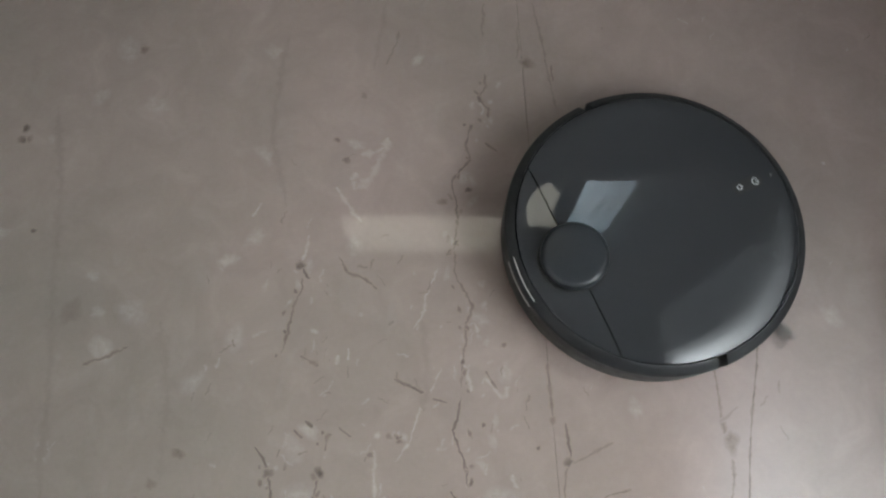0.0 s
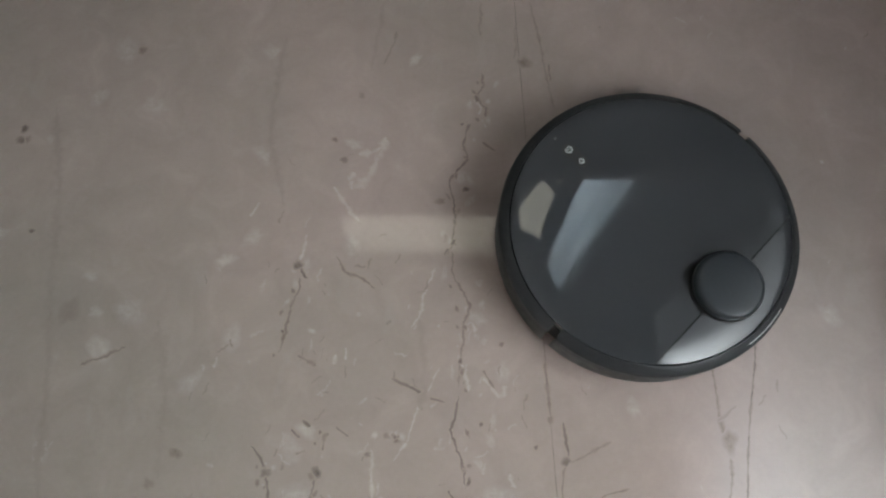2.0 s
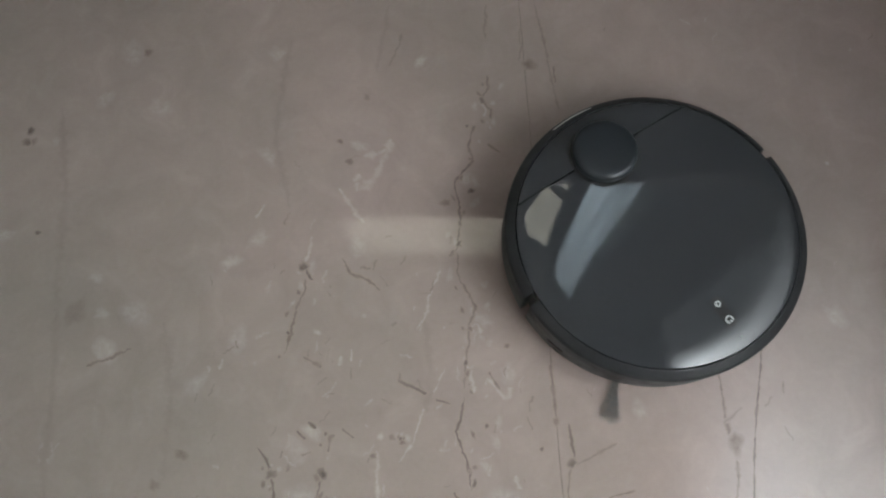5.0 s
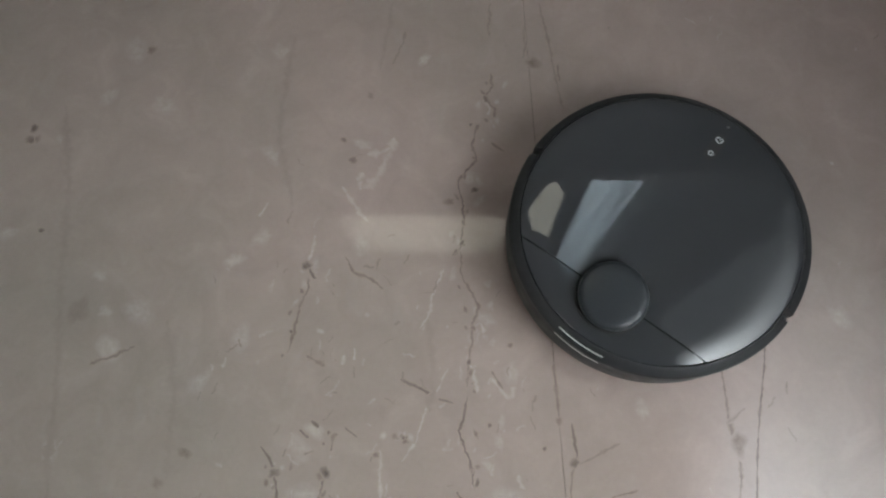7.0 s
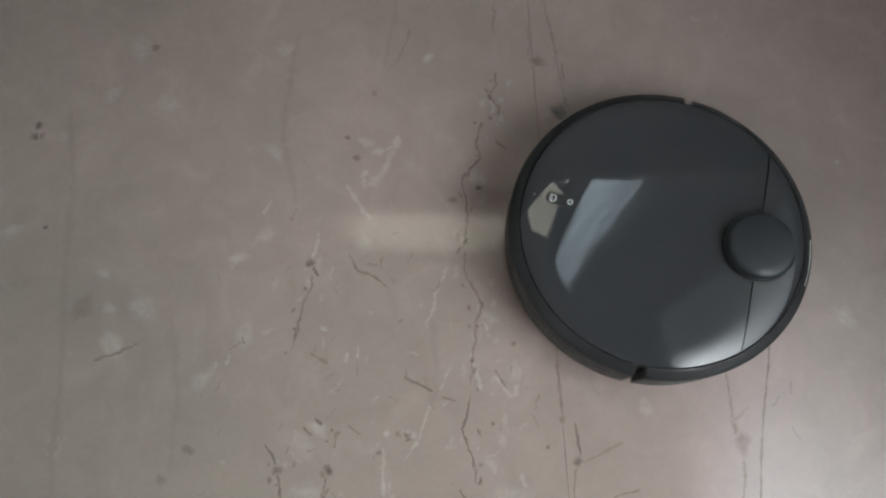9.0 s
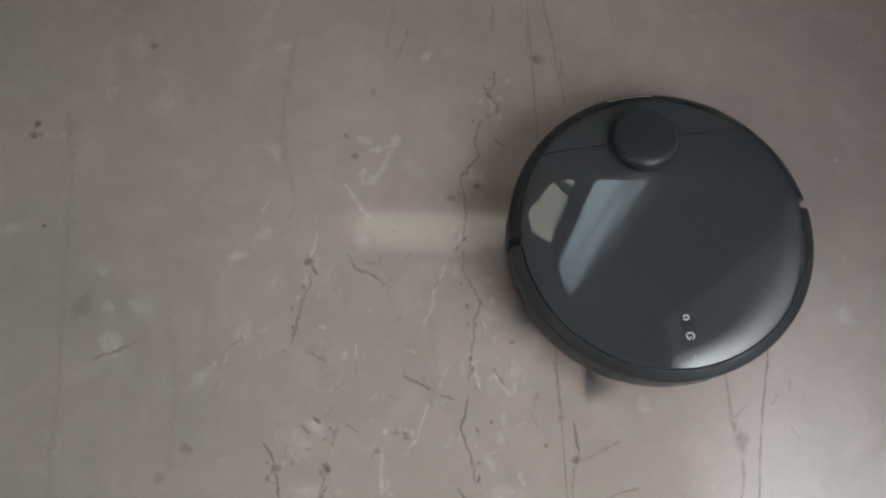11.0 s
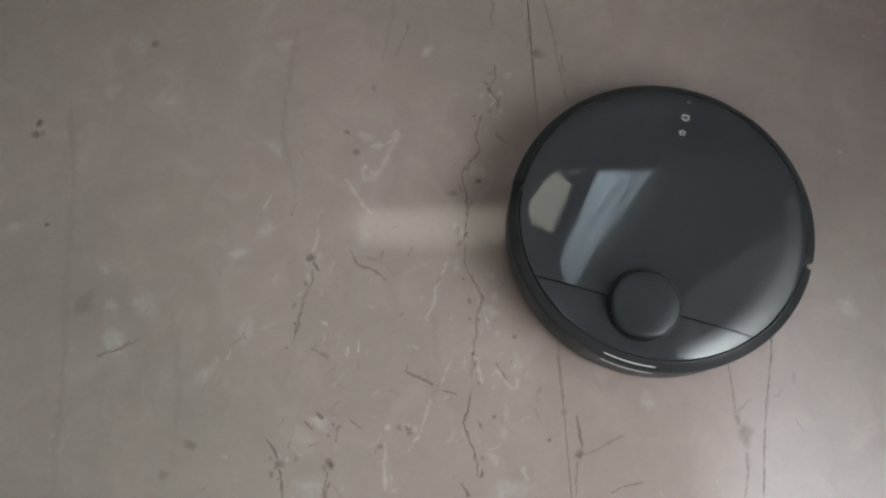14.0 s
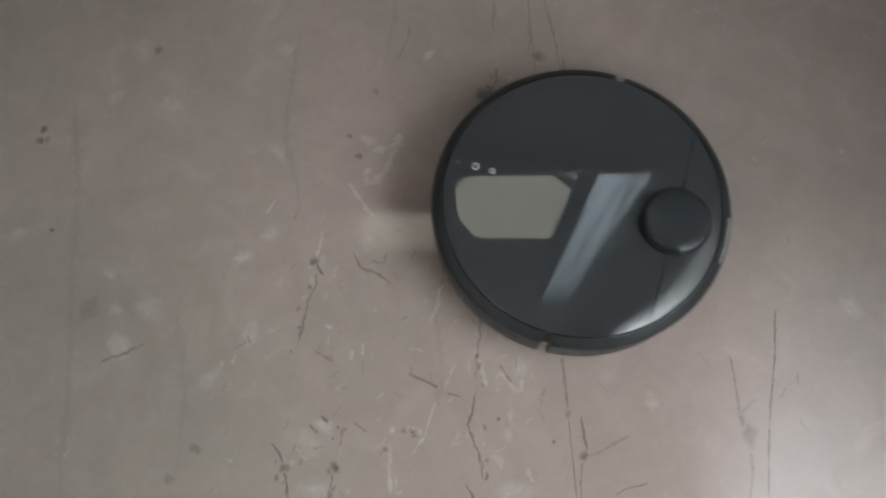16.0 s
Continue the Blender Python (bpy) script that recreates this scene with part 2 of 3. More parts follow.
def lathe(profile, a0=0.0, a1=360.0, steps=128, centre=(0.0, 0.0)):
    """Turns a closed profile of (radius, height) round the axis from a0 to a1 degrees; a part turn is capped at both ends."""
    bm = bmesh.new()
    full = abs(a1 - a0 - 360) < 1e-6
    n = steps if full else max(2, int(steps * (a1 - a0) / 360))
    rings = []
    for i in range(n if full else n + 1):
        a = radians(a0 + (a1 - a0) * i / n)
        rings.append([bm.verts.new((centre[0] + r * math.cos(a), centre[1] + r * math.sin(a), z)) for r, z in profile])
    k = len(profile)
    for i in range(n):
        p, q = rings[i], rings[(i + 1) % len(rings)]
        for j in range(k):
            vs = [p[j], q[j], q[(j + 1) % k], p[(j + 1) % k]]
            bm.faces.new(vs)
    if not full:
        bm.faces.new(rings[0])
        bm.faces.new(rings[-1])
    bmesh.ops.remove_doubles(bm, verts=bm.verts, dist=1e-7)
    return bm


# ---- structure ----
def marked(ob, label, category):
    return tagged(ob, label, category, kind="structure")


floor = part("floor", box((WALL_W - THICK, WALL_S - THICK, -0.12), (WALL_E + THICK, WALL_N + THICK, -0.004)), JOINT)
marked(floor, "dark filler bed under polished marble floor slabs", "floor")

# slabs run away from the camera; the long hairline joints lie slightly askew
SLAB, GAPW, SKEW = 1.20, 0.0004, -0.042
JOINT_X = -0.1205
slabs = []


def slab_edge(k, y):
    return JOINT_X + k * SLAB + SKEW * (y + 0.05)


def floor_slab(k, y0, y1):
    bm = bmesh.new()
    half = GAPW / 2
    cut = 0.0004
    shape = []
    for x, y in ((slab_edge(k, y0) + half, y0 + half), (slab_edge(k + 1, y0) - half, y0 + half),
                 (slab_edge(k + 1, y1) - half, y1 - half), (slab_edge(k, y1) + half, y1 - half)):
        shape.append((x, y))
    rings = []
    cx = sum(p[0] for p in shape) / 4
    cy = sum(p[1] for p in shape) / 4
    for inset, z in ((0, -0.02), (0, -cut), (cut, 0.0)):
        rings.append([bm.verts.new((x - math.copysign(inset, x - cx), y - math.copysign(inset, y - cy), z)) for x, y in shape])
    for a, b in zip(rings, rings[1:]):
        for j in range(4):
            bm.faces.new((a[j], a[(j + 1) % 4], b[(j + 1) % 4], b[j]))
    bm.faces.new(rings[-1])
    bm.faces.new(rings[0])
    return part("floor_slab", bm, MARBLE, floor)


for k in range(-2, 1):
    for y0, y1 in ((-1.66, -0.46), (-0.46, 0.74)):
        s = floor_slab(k, y0, y1)
        if y1 > 0.5 and -1 <= k <= 0:
            slabs.append(s)
slab_west, slab_east = slabs


def walls():
    t = THICK
    n0, n1 = WALL_N, WALL_N + 0.06
    holes = ((-0.665, 0.168, SILL, 2.13), (0.185, 0.415, SILL, CEILING - 0.04))
    bm = bmesh.new()
    xs = [WALL_W - t, holes[0][0], holes[0][1], holes[1][0], holes[1][1], WALL_E + t]
    for i in range(5):
        inside = [h for h in holes if abs(h[0] - xs[i]) < 1e-6]
        if inside:
            z0, z1 = inside[0][2:]
            box_into(bm, (xs[i], n0, 0), (xs[i + 1], n1, z0))
            box_into(bm, (xs[i], n0, z1), (xs[i + 1], n1, CEILING))
        else:
            box_into(bm, (xs[i], n0, 0), (xs[i + 1], n1, CEILING))
    marked(part("wall_north", bm, PLASTER), "plain plaster wall with two high windows", "wall")
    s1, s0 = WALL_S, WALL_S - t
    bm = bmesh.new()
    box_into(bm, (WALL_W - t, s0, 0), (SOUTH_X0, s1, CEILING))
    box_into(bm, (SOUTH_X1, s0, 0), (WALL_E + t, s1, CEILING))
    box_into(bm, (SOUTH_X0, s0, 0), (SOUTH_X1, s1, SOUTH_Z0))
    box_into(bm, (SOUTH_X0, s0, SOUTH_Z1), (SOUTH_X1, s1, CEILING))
    marked(part("wall_south", bm, PLASTER), "plain plaster wall with an opening added for fill light", "wall")
    marked(part("wall_west", box((WALL_W - t, s1, 0), (WALL_W, n0, CEILING)), PLASTER), "plain plaster side wall", "wall")
    bm = bmesh.new()
    e0, e1 = WALL_E, WALL_E + 0.06
    box_into(bm, (e0, s1, 0), (e1, EAST_Y0, CEILING))
    box_into(bm, (e0, EAST_Y1, 0), (e1, n0, CEILING))
    box_into(bm, (e0, EAST_Y0, 0), (e1, EAST_Y1, EAST_Z0))
    box_into(bm, (e0, EAST_Y0, EAST_Z1), (e1, EAST_Y1, CEILING))
    marked(part("wall_east", bm, PLASTER), "plain plaster side wall with a bright window opening", "wall")
    marked(part("ceiling", box((WALL_W - t, s0, CEILING), (WALL_E + t, n1, CEILING + 0.12)), CEIL), "grey painted plaster ceiling", "ceiling")


walls()


def window(name, lo, hi, y, cut=0.0):
    """A framed pane in the opening lo..hi (x, z); cut chamfers the lower corner."""
    root = new(name)
    root.location = ((lo[0] + hi[0]) / 2, y, lo[1])
    x0, x1, h = lo[0] - root.location.x, hi[0] - root.location.x, hi[1] - lo[1]
    w, d = 0.014, 0.024
    for a, b in (((x0, 0, 0), (x0 + w, d, h)), ((x1 - w, 0, 0), (x1, d, h)),
                 ((x0 + w, 0, 0), (x1 - w, d, w)), ((x0 + w, 0, h - w), (x1 - w, d, h))):
        part("window_frame", box(a, b, 0.002), FRAME, root)
    pane = part("pane", box((x0 + w, 0.010, w), (x1 - w, 0.014, h - w)), GLASS, root)
    pane.visible_shadow = False
    if cut:
        bm = bmesh.new()
        foot = w + 0.055
        quad = [(x1 - w - cut - 0.026, foot), (x1 - w - cut, foot), (x1 - w, foot + cut * 1.7), (x1 - w, foot + cut * 1.7 + 0.045)]
        f = [bm.verts.new((px, 0.0, pz)) for px, pz in quad]
        bk = [bm.verts.new((px, d, pz)) for px, pz in quad]
        bm.faces.new(f), bm.faces.new(bk)
        for j in range(4):
            bm.faces.new((f[j], f[(j + 1) % 4], bk[(j + 1) % 4], bk[j]))
        part("corner_brace", bm, FRAME, root)
    return marked(root, "high window in a dark frame with daylight behind", "window")


window("window_1", (-0.665, SILL), (0.168, 2.13), WALL_N + 0.022, cut=0.06)
# added window, out of view, that frames the south fill glow
window("fill_window", (SOUTH_X0, SOUTH_Z0), (SOUTH_X1, SOUTH_Z1), WALL_S - 0.10)
window("window_2", (0.185, SILL), (0.415, CEILING - 0.04), WALL_N + 0.030)



def side_window():
    """Tall framed window in the east opening, one wide pane."""
    root = new("window_3")
    root.location = (WALL_E + 0.005, (EAST_Y0 + EAST_Y1) / 2, EAST_Z0)
    y1 = (EAST_Y1 - EAST_Y0) / 2
    y0, h, w = -y1, EAST_Z1 - EAST_Z0, 0.03
    for a, b in (((0, y0, 0), (0.05, y0 + w, h)), ((0, y1 - w, 0), (0.05, y1, h)), ((0, y0 + w, 0), (0.05, y1 - w, w)), ((0, y0 + w, h - w), (0.05, y1 - w, h))):
        part("window_frame", box(a, b, 0.003), FRAME, root)
    pane = part("pane", box((0.022, y0 + w + 0.001, w + 0.001), (0.027, y1 - w - 0.001, h - w - 0.001)), GLASS, root)
    pane.visible_shadow = False
    return marked(root, "tall dark-framed side window with bright hazy daylight behind", "window")


side_window()

marked(part("backdrop", box((-8.0, 2.30, 0.5), (1.10, 2.34, 12.0)), OUTSIDE_WARM), "pale sunlit facade far outside the window", "backdrop")
marked(part("backdrop", box((1.10, 2.30, 0.5), (7.0, 2.34, 16.0)), OUTSIDE_SKY), "pale blue daylight sky outside the window", "backdrop")
marked(part("backdrop", box((SOUTH_X0 - 0.6, WALL_S - 0.30, 0.6), (SOUTH_X1 + 0.6, WALL_S - 0.28, 3.4)), SOUTH_FILL), "glowing panel added as unseen fill light from the southwest", "backdrop")
marked(part("backdrop", box((WALL_E + 0.10, -1.5, -0.2), (WALL_E + 0.12, 0.6, 2.5)), OUTSIDE_HAZE), "bright hazy sky outside the side window", "backdrop")


def hanging(name, mat, label, z0, z1, left, right, y, pitch, lean):
    """Cloth hung in soft upright folds; its one edge leans by lean metres from foot to head."""
    bm = bmesh.new()
    cols, rows = 64, 24
    grid = []
    for j in range(rows + 1):
        v = j / rows
        line = []
        for i in range(cols + 1):
            u = i / cols
            x = left[0] + (right - left[0] + lean * v ** 1.1) * u
            dy = 0.008 * math.sin(u * pitch + 1.2 * math.sin(v * 2)) + 0.004 * math.sin(u * pitch * 2.3 + v)
            line.append(bm.verts.new((x, y + dy, z0 + (z1 - z0) * v)))
        grid.append(line)
    for j in range(rows):
        for i in range(cols):
            bm.faces.new((grid[j][i], grid[j][i + 1], grid[j + 1][i + 1], grid[j + 1][i]))
    bmesh.ops.solidify(bm, geom=bm.faces[:], thickness=0.0008)
    return tagged(part(name, bm, mat, smooth=70), label, "curtain")


hanging("sheer_curtain", SHEER, "sheer pale blue-white curtain hanging in soft folds", SILL - 0.06, CEILING - 0.004, (0.178,), 0.425, WALL_N - 0.020, 33, 0.0)
hanging("drape", DRAPE, "dark grey drape gathered beside the sheer curtain", SILL - 0.10, CEILING - 0.004, (0.130,), 0.172, WALL_N - 0.048, 17, 0.045)


def reflection_edge_rail():
    """A narrow wooden rail held off the wall by two flat brackets. Stands in for an unseen near edge that cuts the
    windows' reflections.
    """
    root = new("reflection_edge_rail")
    root.location = (0.0, WALL_N, 0.317)
    part("rail", box((-0.46, -0.4030, 0.0), (0.46, -0.3600, 0.022), 0.004), BENCH, root)
    for x in (-0.34, 0.36):
        part("bracket", box((x - 0.012, -0.392, -0.010), (x + 0.012, -0.0005, -0.001), 0.002), FRAME, root)
        part("wall_plate", box((x - 0.025, -0.008, -0.10), (x + 0.025, -0.0005, -0.011), 0.002), FRAME, root)
    return tagged(root, "narrow brown wooden rail on two wall brackets, unseen, added to cut the windows' reflections", "rail")


reflection_edge_rail()


def shade_chest():
    """A dark chest of drawers along the west side, just clear of the open floor. Stands in for unseen dark furniture
    and blocks light there.
    """
    root = new("shade_chest")
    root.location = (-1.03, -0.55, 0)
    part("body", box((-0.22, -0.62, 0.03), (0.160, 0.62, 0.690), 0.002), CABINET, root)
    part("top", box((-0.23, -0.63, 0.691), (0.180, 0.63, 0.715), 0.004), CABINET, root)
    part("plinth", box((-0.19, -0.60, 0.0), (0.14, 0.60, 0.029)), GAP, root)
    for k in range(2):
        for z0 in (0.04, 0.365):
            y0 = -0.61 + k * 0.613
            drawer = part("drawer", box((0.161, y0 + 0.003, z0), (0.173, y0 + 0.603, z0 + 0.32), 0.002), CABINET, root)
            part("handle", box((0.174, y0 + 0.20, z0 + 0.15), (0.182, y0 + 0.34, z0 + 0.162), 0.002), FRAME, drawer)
    return tagged(root, "dark brown wooden chest of drawers, unseen, added to darken the floor's west edge", "chest of drawers")


shade_chest()


# ---- marble veins and flecks ----
vein_rng = random.Random(11)
laid = []


def next_height(z):
    """Each inlay lies a hair above the one before, so that no two share a plane."""
    laid.append(z)
    return (0.00004 if z < 0.00021 else 0.00040) + len(laid) * 0.000001


def vein(points, width, mat, parent, name="vein", rough=0.0022, z=0.00022, ends=0.09):
    """A flat mineral vein let into the stone along a few bends; its course wavers, its width swells and tapers, its rims fade."""
    z = next_height(z)
    pts = [Vector((x, y)) for x, y in points]
    run = []
    for a, b in zip(pts, pts[1:]):
        n = max(2, int((b - a).length / 0.0013))
        run += [a.lerp(b, i / n) for i in range(n)]
    run.append(pts[-1])
    for _ in range(10):
        run = [run[0]] + [(a + b * 2 + c) / 4 for a, b, c in zip(run, run[1:], run[2:])] + [run[-1]]
    phase = vein_rng.uniform(0, 500)
    bm = bmesh.new()
    layer = bm.verts.layers.float.new("core")
    rings, travelled, total = [], 0.0, sum((b - a).length for a, b in zip(run, run[1:]))
    for i, p in enumerate(run):
        q, o = run[min(i + 1, len(run) - 1)], run[max(i - 1, 0)]
        d = (q - o).normalized()
        side = Vector((-d.y, d.x))
        if i:
            travelled += (p - run[i - 1]).length
        s = travelled
        taper = min(1.0, s / (total * ends) + 0.15, (total - s) / (total * ends) + 0.15)
        w1 = noise.noise((s * 45, phase, 0.3)) * rough * 1.5 + noise.noise((s * 170, phase, 7.7)) * rough * 0.9 + noise.noise((s * 420, phase, 5.5)) * rough * 0.55
        w2 = width * (1.3 if width < 0.004 else 1.0) * (0.30 + 1.1 * abs(noise.noise((s * 75, phase, 3.1)) + 0.25) + 0.8 * abs(noise.noise((s * 300, phase, 9.1)))) * taper
        c = p + side * w1
        ring = []
        for off, core in ((-1.5, 0.0), (-0.55, 0.8), (0.0, 1.0), (0.5, 0.75), (1.5, 0.0)):
            at = c + side * (off * w2 / 2)
            vert = bm.verts.new((at.x, at.y, z))
            vert[layer] = core
            ring.append(vert)
        rings.append(ring)
    for r0, r1 in zip(rings, rings[1:]):
        for j in range(4):
            bm.faces.new((r0[j], r0[j + 1], r1[j + 1], r1[j]))
    return part(name, bm, mat, parent)


def fleck(x, y, size, mat, parent, long=1.0, turn=0.0, name="fleck", z=0.00030):
    """An irregular patch of another mineral, fading at its rim."""
    z = next_height(z)
    phase = vein_rng.uniform(0, 500)
    bm = bmesh.new()
    layer = bm.verts.layers.float.new("core")
    ca, sa = math.cos(radians(turn)), math.sin(radians(turn))
    middle = bm.verts.new((x, y, z))
    middle[layer] = 1.0
    n, loops = 26, []
    for reach, core in ((0.45, 0.95), (0.75, 0.6), (1.2, 0.0)):
        loop = []
        for i in range(n):
            a = 2 * math.pi * i / n
            r = size * reach * (1 + 0.50 * noise.noise((1.4 * math.cos(a) + phase, 1.4 * math.sin(a), reach * 0.4)))
            u, v = r * math.cos(a) * long, r * math.sin(a)
            vert = bm.verts.new((x + u * ca - v * sa, y + u * sa + v * ca, z))
            vert[layer] = core
            loop.append(vert)
        loops.append(loop)
    for i in range(n):
        j = (i + 1) % n
        bm.faces.new((middle, loops[0][i], loops[0][j]))
        for a, b in zip(loops, loops[1:]):
            bm.faces.new((a[i], b[i], b[j], a[j]))
    return part(name, bm, mat, parent)


W, E = slab_west, slab_east
# long dark veins
vein([(-0.1862, 0.2481), (-0.1850, 0.2263), (-0.1943, 0.2151), (-0.1891, 0.2022), (-0.1801, 0.1937), (-0.1826, 0.1818)], 0.0036, BROWN_VEIN, W, rough=0.0016)
vein([(-0.1959, 0.2134), (-0.1914, 0.2039)], 0.0042, DARK_VEIN, W, rough=0.0010)
vein([(-0.1808, 0.1954), (-0.1833, 0.1802)], 0.0036, BROWN_VEIN, W, rough=0.0010)
vein([(-0.2069, 0.1735), (-0.2101, 0.1543), (-0.2132, 0.1403), (-0.2073, 0.1272), (-0.2103, 0.1134), (-0.2208, 0.1014), (-0.2297, 0.0918), (-0.2312, 0.0775), (-0.2253, 0.0618), (-0.2239, 0.0424), (-0.2268, 0.0157), (-0.2283, -0.0031), (-0.2369, -0.0121)], 0.0026, DARK_VEIN, W, rough=0.0016)
vein([(-0.2131, 0.1419), (-0.2065, 0.1239)], 0.0055, BROWN_VEIN, W, rough=0.0012)
vein([(-0.1876, 0.1435), (-0.1788, 0.1370), (-0.1699, 0.1304)], 0.0024, BROWN_VEIN, W, rough=0.0006)
vein([(-0.2326, -0.0039), (-0.2383, -0.0128)], 0.0050, DARK_VEIN, W, rough=0.0010)
vein([(-0.2283, -0.0069), (-0.2269, -0.0291), (-0.2213, -0.0509), (-0.2116, -0.0653), (-0.2068, -0.0831), (-0.2146, -0.1021), (-0.2154, -0.1215), (-0.2161, -0.1366), (-0.2190, -0.1556), (-0.2197, -0.1770)], 0.0030, BROWN_VEIN, W, rough=0.0020)
vein([(-0.2211, -0.1856), (-0.2238, -0.1967), (-0.2245, -0.2117), (-0.2332, -0.2259), (-0.2272, -0.2405), (-0.2194, -0.2580), (-0.2156, -0.2779), (-0.2131, -0.2913)], 0.0026, DARK_VEIN, W, rough=0.0014)
vein([(-0.2351, -0.2939), (-0.2299, -0.3000), (-0.2260, -0.3084)], 0.0030, DARK_VEIN, W, rough=0.0010)
vein([(-0.3057, 0.3161), (-0.3113, 0.2843), (-0.3201, 0.2619)], 0.0040, FAINT_VEIN, W, rough=0.0020)
vein([(-0.1862, 0.3619), (-0.1877, 0.3063)], 0.0030, FAINT_VEIN, W, rough=0.0020)
vein([(-0.1376, 0.3244), (-0.1399, 0.2701)], 0.0032, FAINT_VEIN, W, rough=0.0020)
vein([(-0.4249, -0.0184), (-0.4198, -0.0295), (-0.4142, -0.0398), (-0.4091, -0.0420)], 0.0032, DARK_VEIN, W, rough=0.0012)
vein([(-0.4191, -0.0405), (-0.4189, -0.0551), (-0.4260, -0.0767), (-0.4304, -0.0945), (-0.4335, -0.1190), (-0.4399, -0.1363)], 0.0030, BROWN_VEIN, W, rough=0.0018)
vein([(-0.3756, -0.0139), (-0.3695, -0.0220), (-0.3632, -0.0353), (-0.3438, -0.0404), (-0.3322, -0.0476), (-0.3248, -0.0563)], 0.0032, BROWN_VEIN, W, rough=0.0012)
vein([(-0.4157, -0.1376), (-0.4049, -0.1443), (-0.3929, -0.1504)], 0.0034, BROWN_VEIN, W, rough=0.0008)
vein([(-0.3016, -0.1661), (-0.2879, -0.1727), (-0.2777, -0.1773), (-0.2573, -0.1884), (-0.2379, -0.1955)], 0.0034, DARK_VEIN, W, rough=0.0007)
vein([(-0.4639, -0.2440), (-0.4521, -0.2579), (-0.4457, -0.2722), (-0.4420, -0.2858), (-0.4379, -0.3132)], 0.0028, DARK_VEIN, W, rough=0.0010)
vein([(-0.4338, -0.2470), (-0.4364, -0.2559)], 0.0024, BROWN_VEIN, W, rough=0.0006)
vein([(-0.4187, -0.2252), (-0.4074, -0.2347)], 0.0028, DARK_VEIN, W, rough=0.0006)
vein([(-0.4060, -0.2148), (-0.3961, -0.2225)], 0.0022, DARK_VEIN, W, rough=0.0006)
vein([(-0.3731, -0.2300), (-0.3790, -0.2313), (-0.3800, -0.2492)], 0.0028, BROWN_VEIN, W, rough=0.0010)
vein([(-0.3654, -0.2223), (-0.3585, -0.2274), (-0.3503, -0.2331)], 0.0024, DARK_VEIN, W, rough=0.0008)
vein([(-0.3854, -0.2705), (-0.3880, -0.2823), (-0.3899, -0.2946), (-0.3901, -0.3128)], 0.0034, DARK_VEIN, W, rough=0.0012)
vein([(-0.1919, -0.1568), (-0.1833, -0.1701), (-0.1781, -0.1781)], 0.0026, BROWN_VEIN, W, rough=0.0006)
vein([(-0.0995, -0.2173), (-0.0957, -0.2459), (-0.0941, -0.2540), (-0.0985, -0.2646)], 0.0034, DARK_VEIN, E, rough=0.0010)
vein([(-0.0945, -0.2627), (-0.0739, -0.2539), (-0.0438, -0.2398)], 0.0032, FAINT_VEIN, E, rough=0.0010)
vein([(-0.0985, -0.2634), (-0.1018, -0.2782), (-0.1046, -0.3104)], 0.0022, BROWN_VEIN, E, rough=0.0012)
vein([(-0.0660, -0.3034), (-0.0528, -0.2967), (-0.0268, -0.2916)], 0.0024, BROWN_VEIN, E, rough=0.0008)
vein([(0.0809, -0.1474), (0.0845, -0.1871), (0.0845, -0.2161), (0.0881, -0.2352), (0.0921, -0.2508), (0.0910, -0.2816), (0.0827, -0.3088)], 0.0042, BROWN_VEIN, E, rough=0.0010)
vein([(0.0811, -0.2168), (0.0931, -0.2097), (0.1055, -0.1987)], 0.0028, FAINT_VEIN, E, rough=0.0008)
vein([(0.1423, -0.0924), (0.1346, -0.1471), (0.1255, -0.1868), (0.1173, -0.2255), (0.1098, -0.2692), (0.1048, -0.3086)], 0.0024, DARK_VEIN, E, rough=0.0006)
vein([(-0.1157, 0.3614), (-0.1067, 0.3059), (-0.0987, 0.2522), (-0.0944, 0.2260), (-0.0898, 0.1918)], 0.0034, FAINT_VEIN, E, rough=0.0014)
vein([(-0.0944, 0.2610), (-0.0925, 0.2347)], 0.0040, BROWN_VEIN, E, rough=0.0010)
vein([(-0.679, -0.150), (-0.650, -0.139), (-0.627, -0.127)], 0.0032, BROWN_VEIN, W)
# pale calcite veins
vein([(-0.3148, 0.1520), (-0.3190, 0.1372), (-0.3268, 0.1216), (-0.3336, 0.1014), (-0.3435, 0.0870), (-0.3579, 0.0775)], 0.0110, PALE_VEIN, W, "pale_vein", rough=0.0020, z=0.00019)
vein([(-0.3579, 0.0775), (-0.3636, 0.0902)], 0.0110, PALE_VEIN, W, "pale_vein", rough=0.0020, z=0.00019)
vein([(-0.3636, 0.0902), (-0.3559, 0.1014)], 0.0110, PALE_VEIN, W, "pale_vein", rough=0.0020, z=0.00019)
vein([(-0.3518, 0.1290), (-0.3353, 0.1298), (-0.3212, 0.1372)], 0.0110, PALE_VEIN, W, "pale_vein", rough=0.0015, z=0.00019)
vein([(-0.3817, 0.0815), (-0.3697, 0.0618), (-0.3580, 0.0446), (-0.3465, 0.0323)], 0.0060, PALE_VEIN, W, "pale_vein", rough=0.0015, z=0.00019)
vein([(-0.2434, -0.1530), (-0.2508, -0.1658), (-0.2607, -0.1851), (-0.2700, -0.1996), (-0.2763, -0.2185), (-0.2813, -0.2377), (-0.2890, -0.2504), (-0.2979, -0.2611)], 0.0040, PALE_VEIN, W, "pale_vein", rough=0.0016, z=0.00019)
vein([(-0.2496, -0.0291), (-0.2565, -0.0474), (-0.2634, -0.0655), (-0.2653, -0.0868), (-0.2782, -0.1066)], 0.0040, PALE_VEIN, W, "pale_vein", rough=0.0020, z=0.00019)
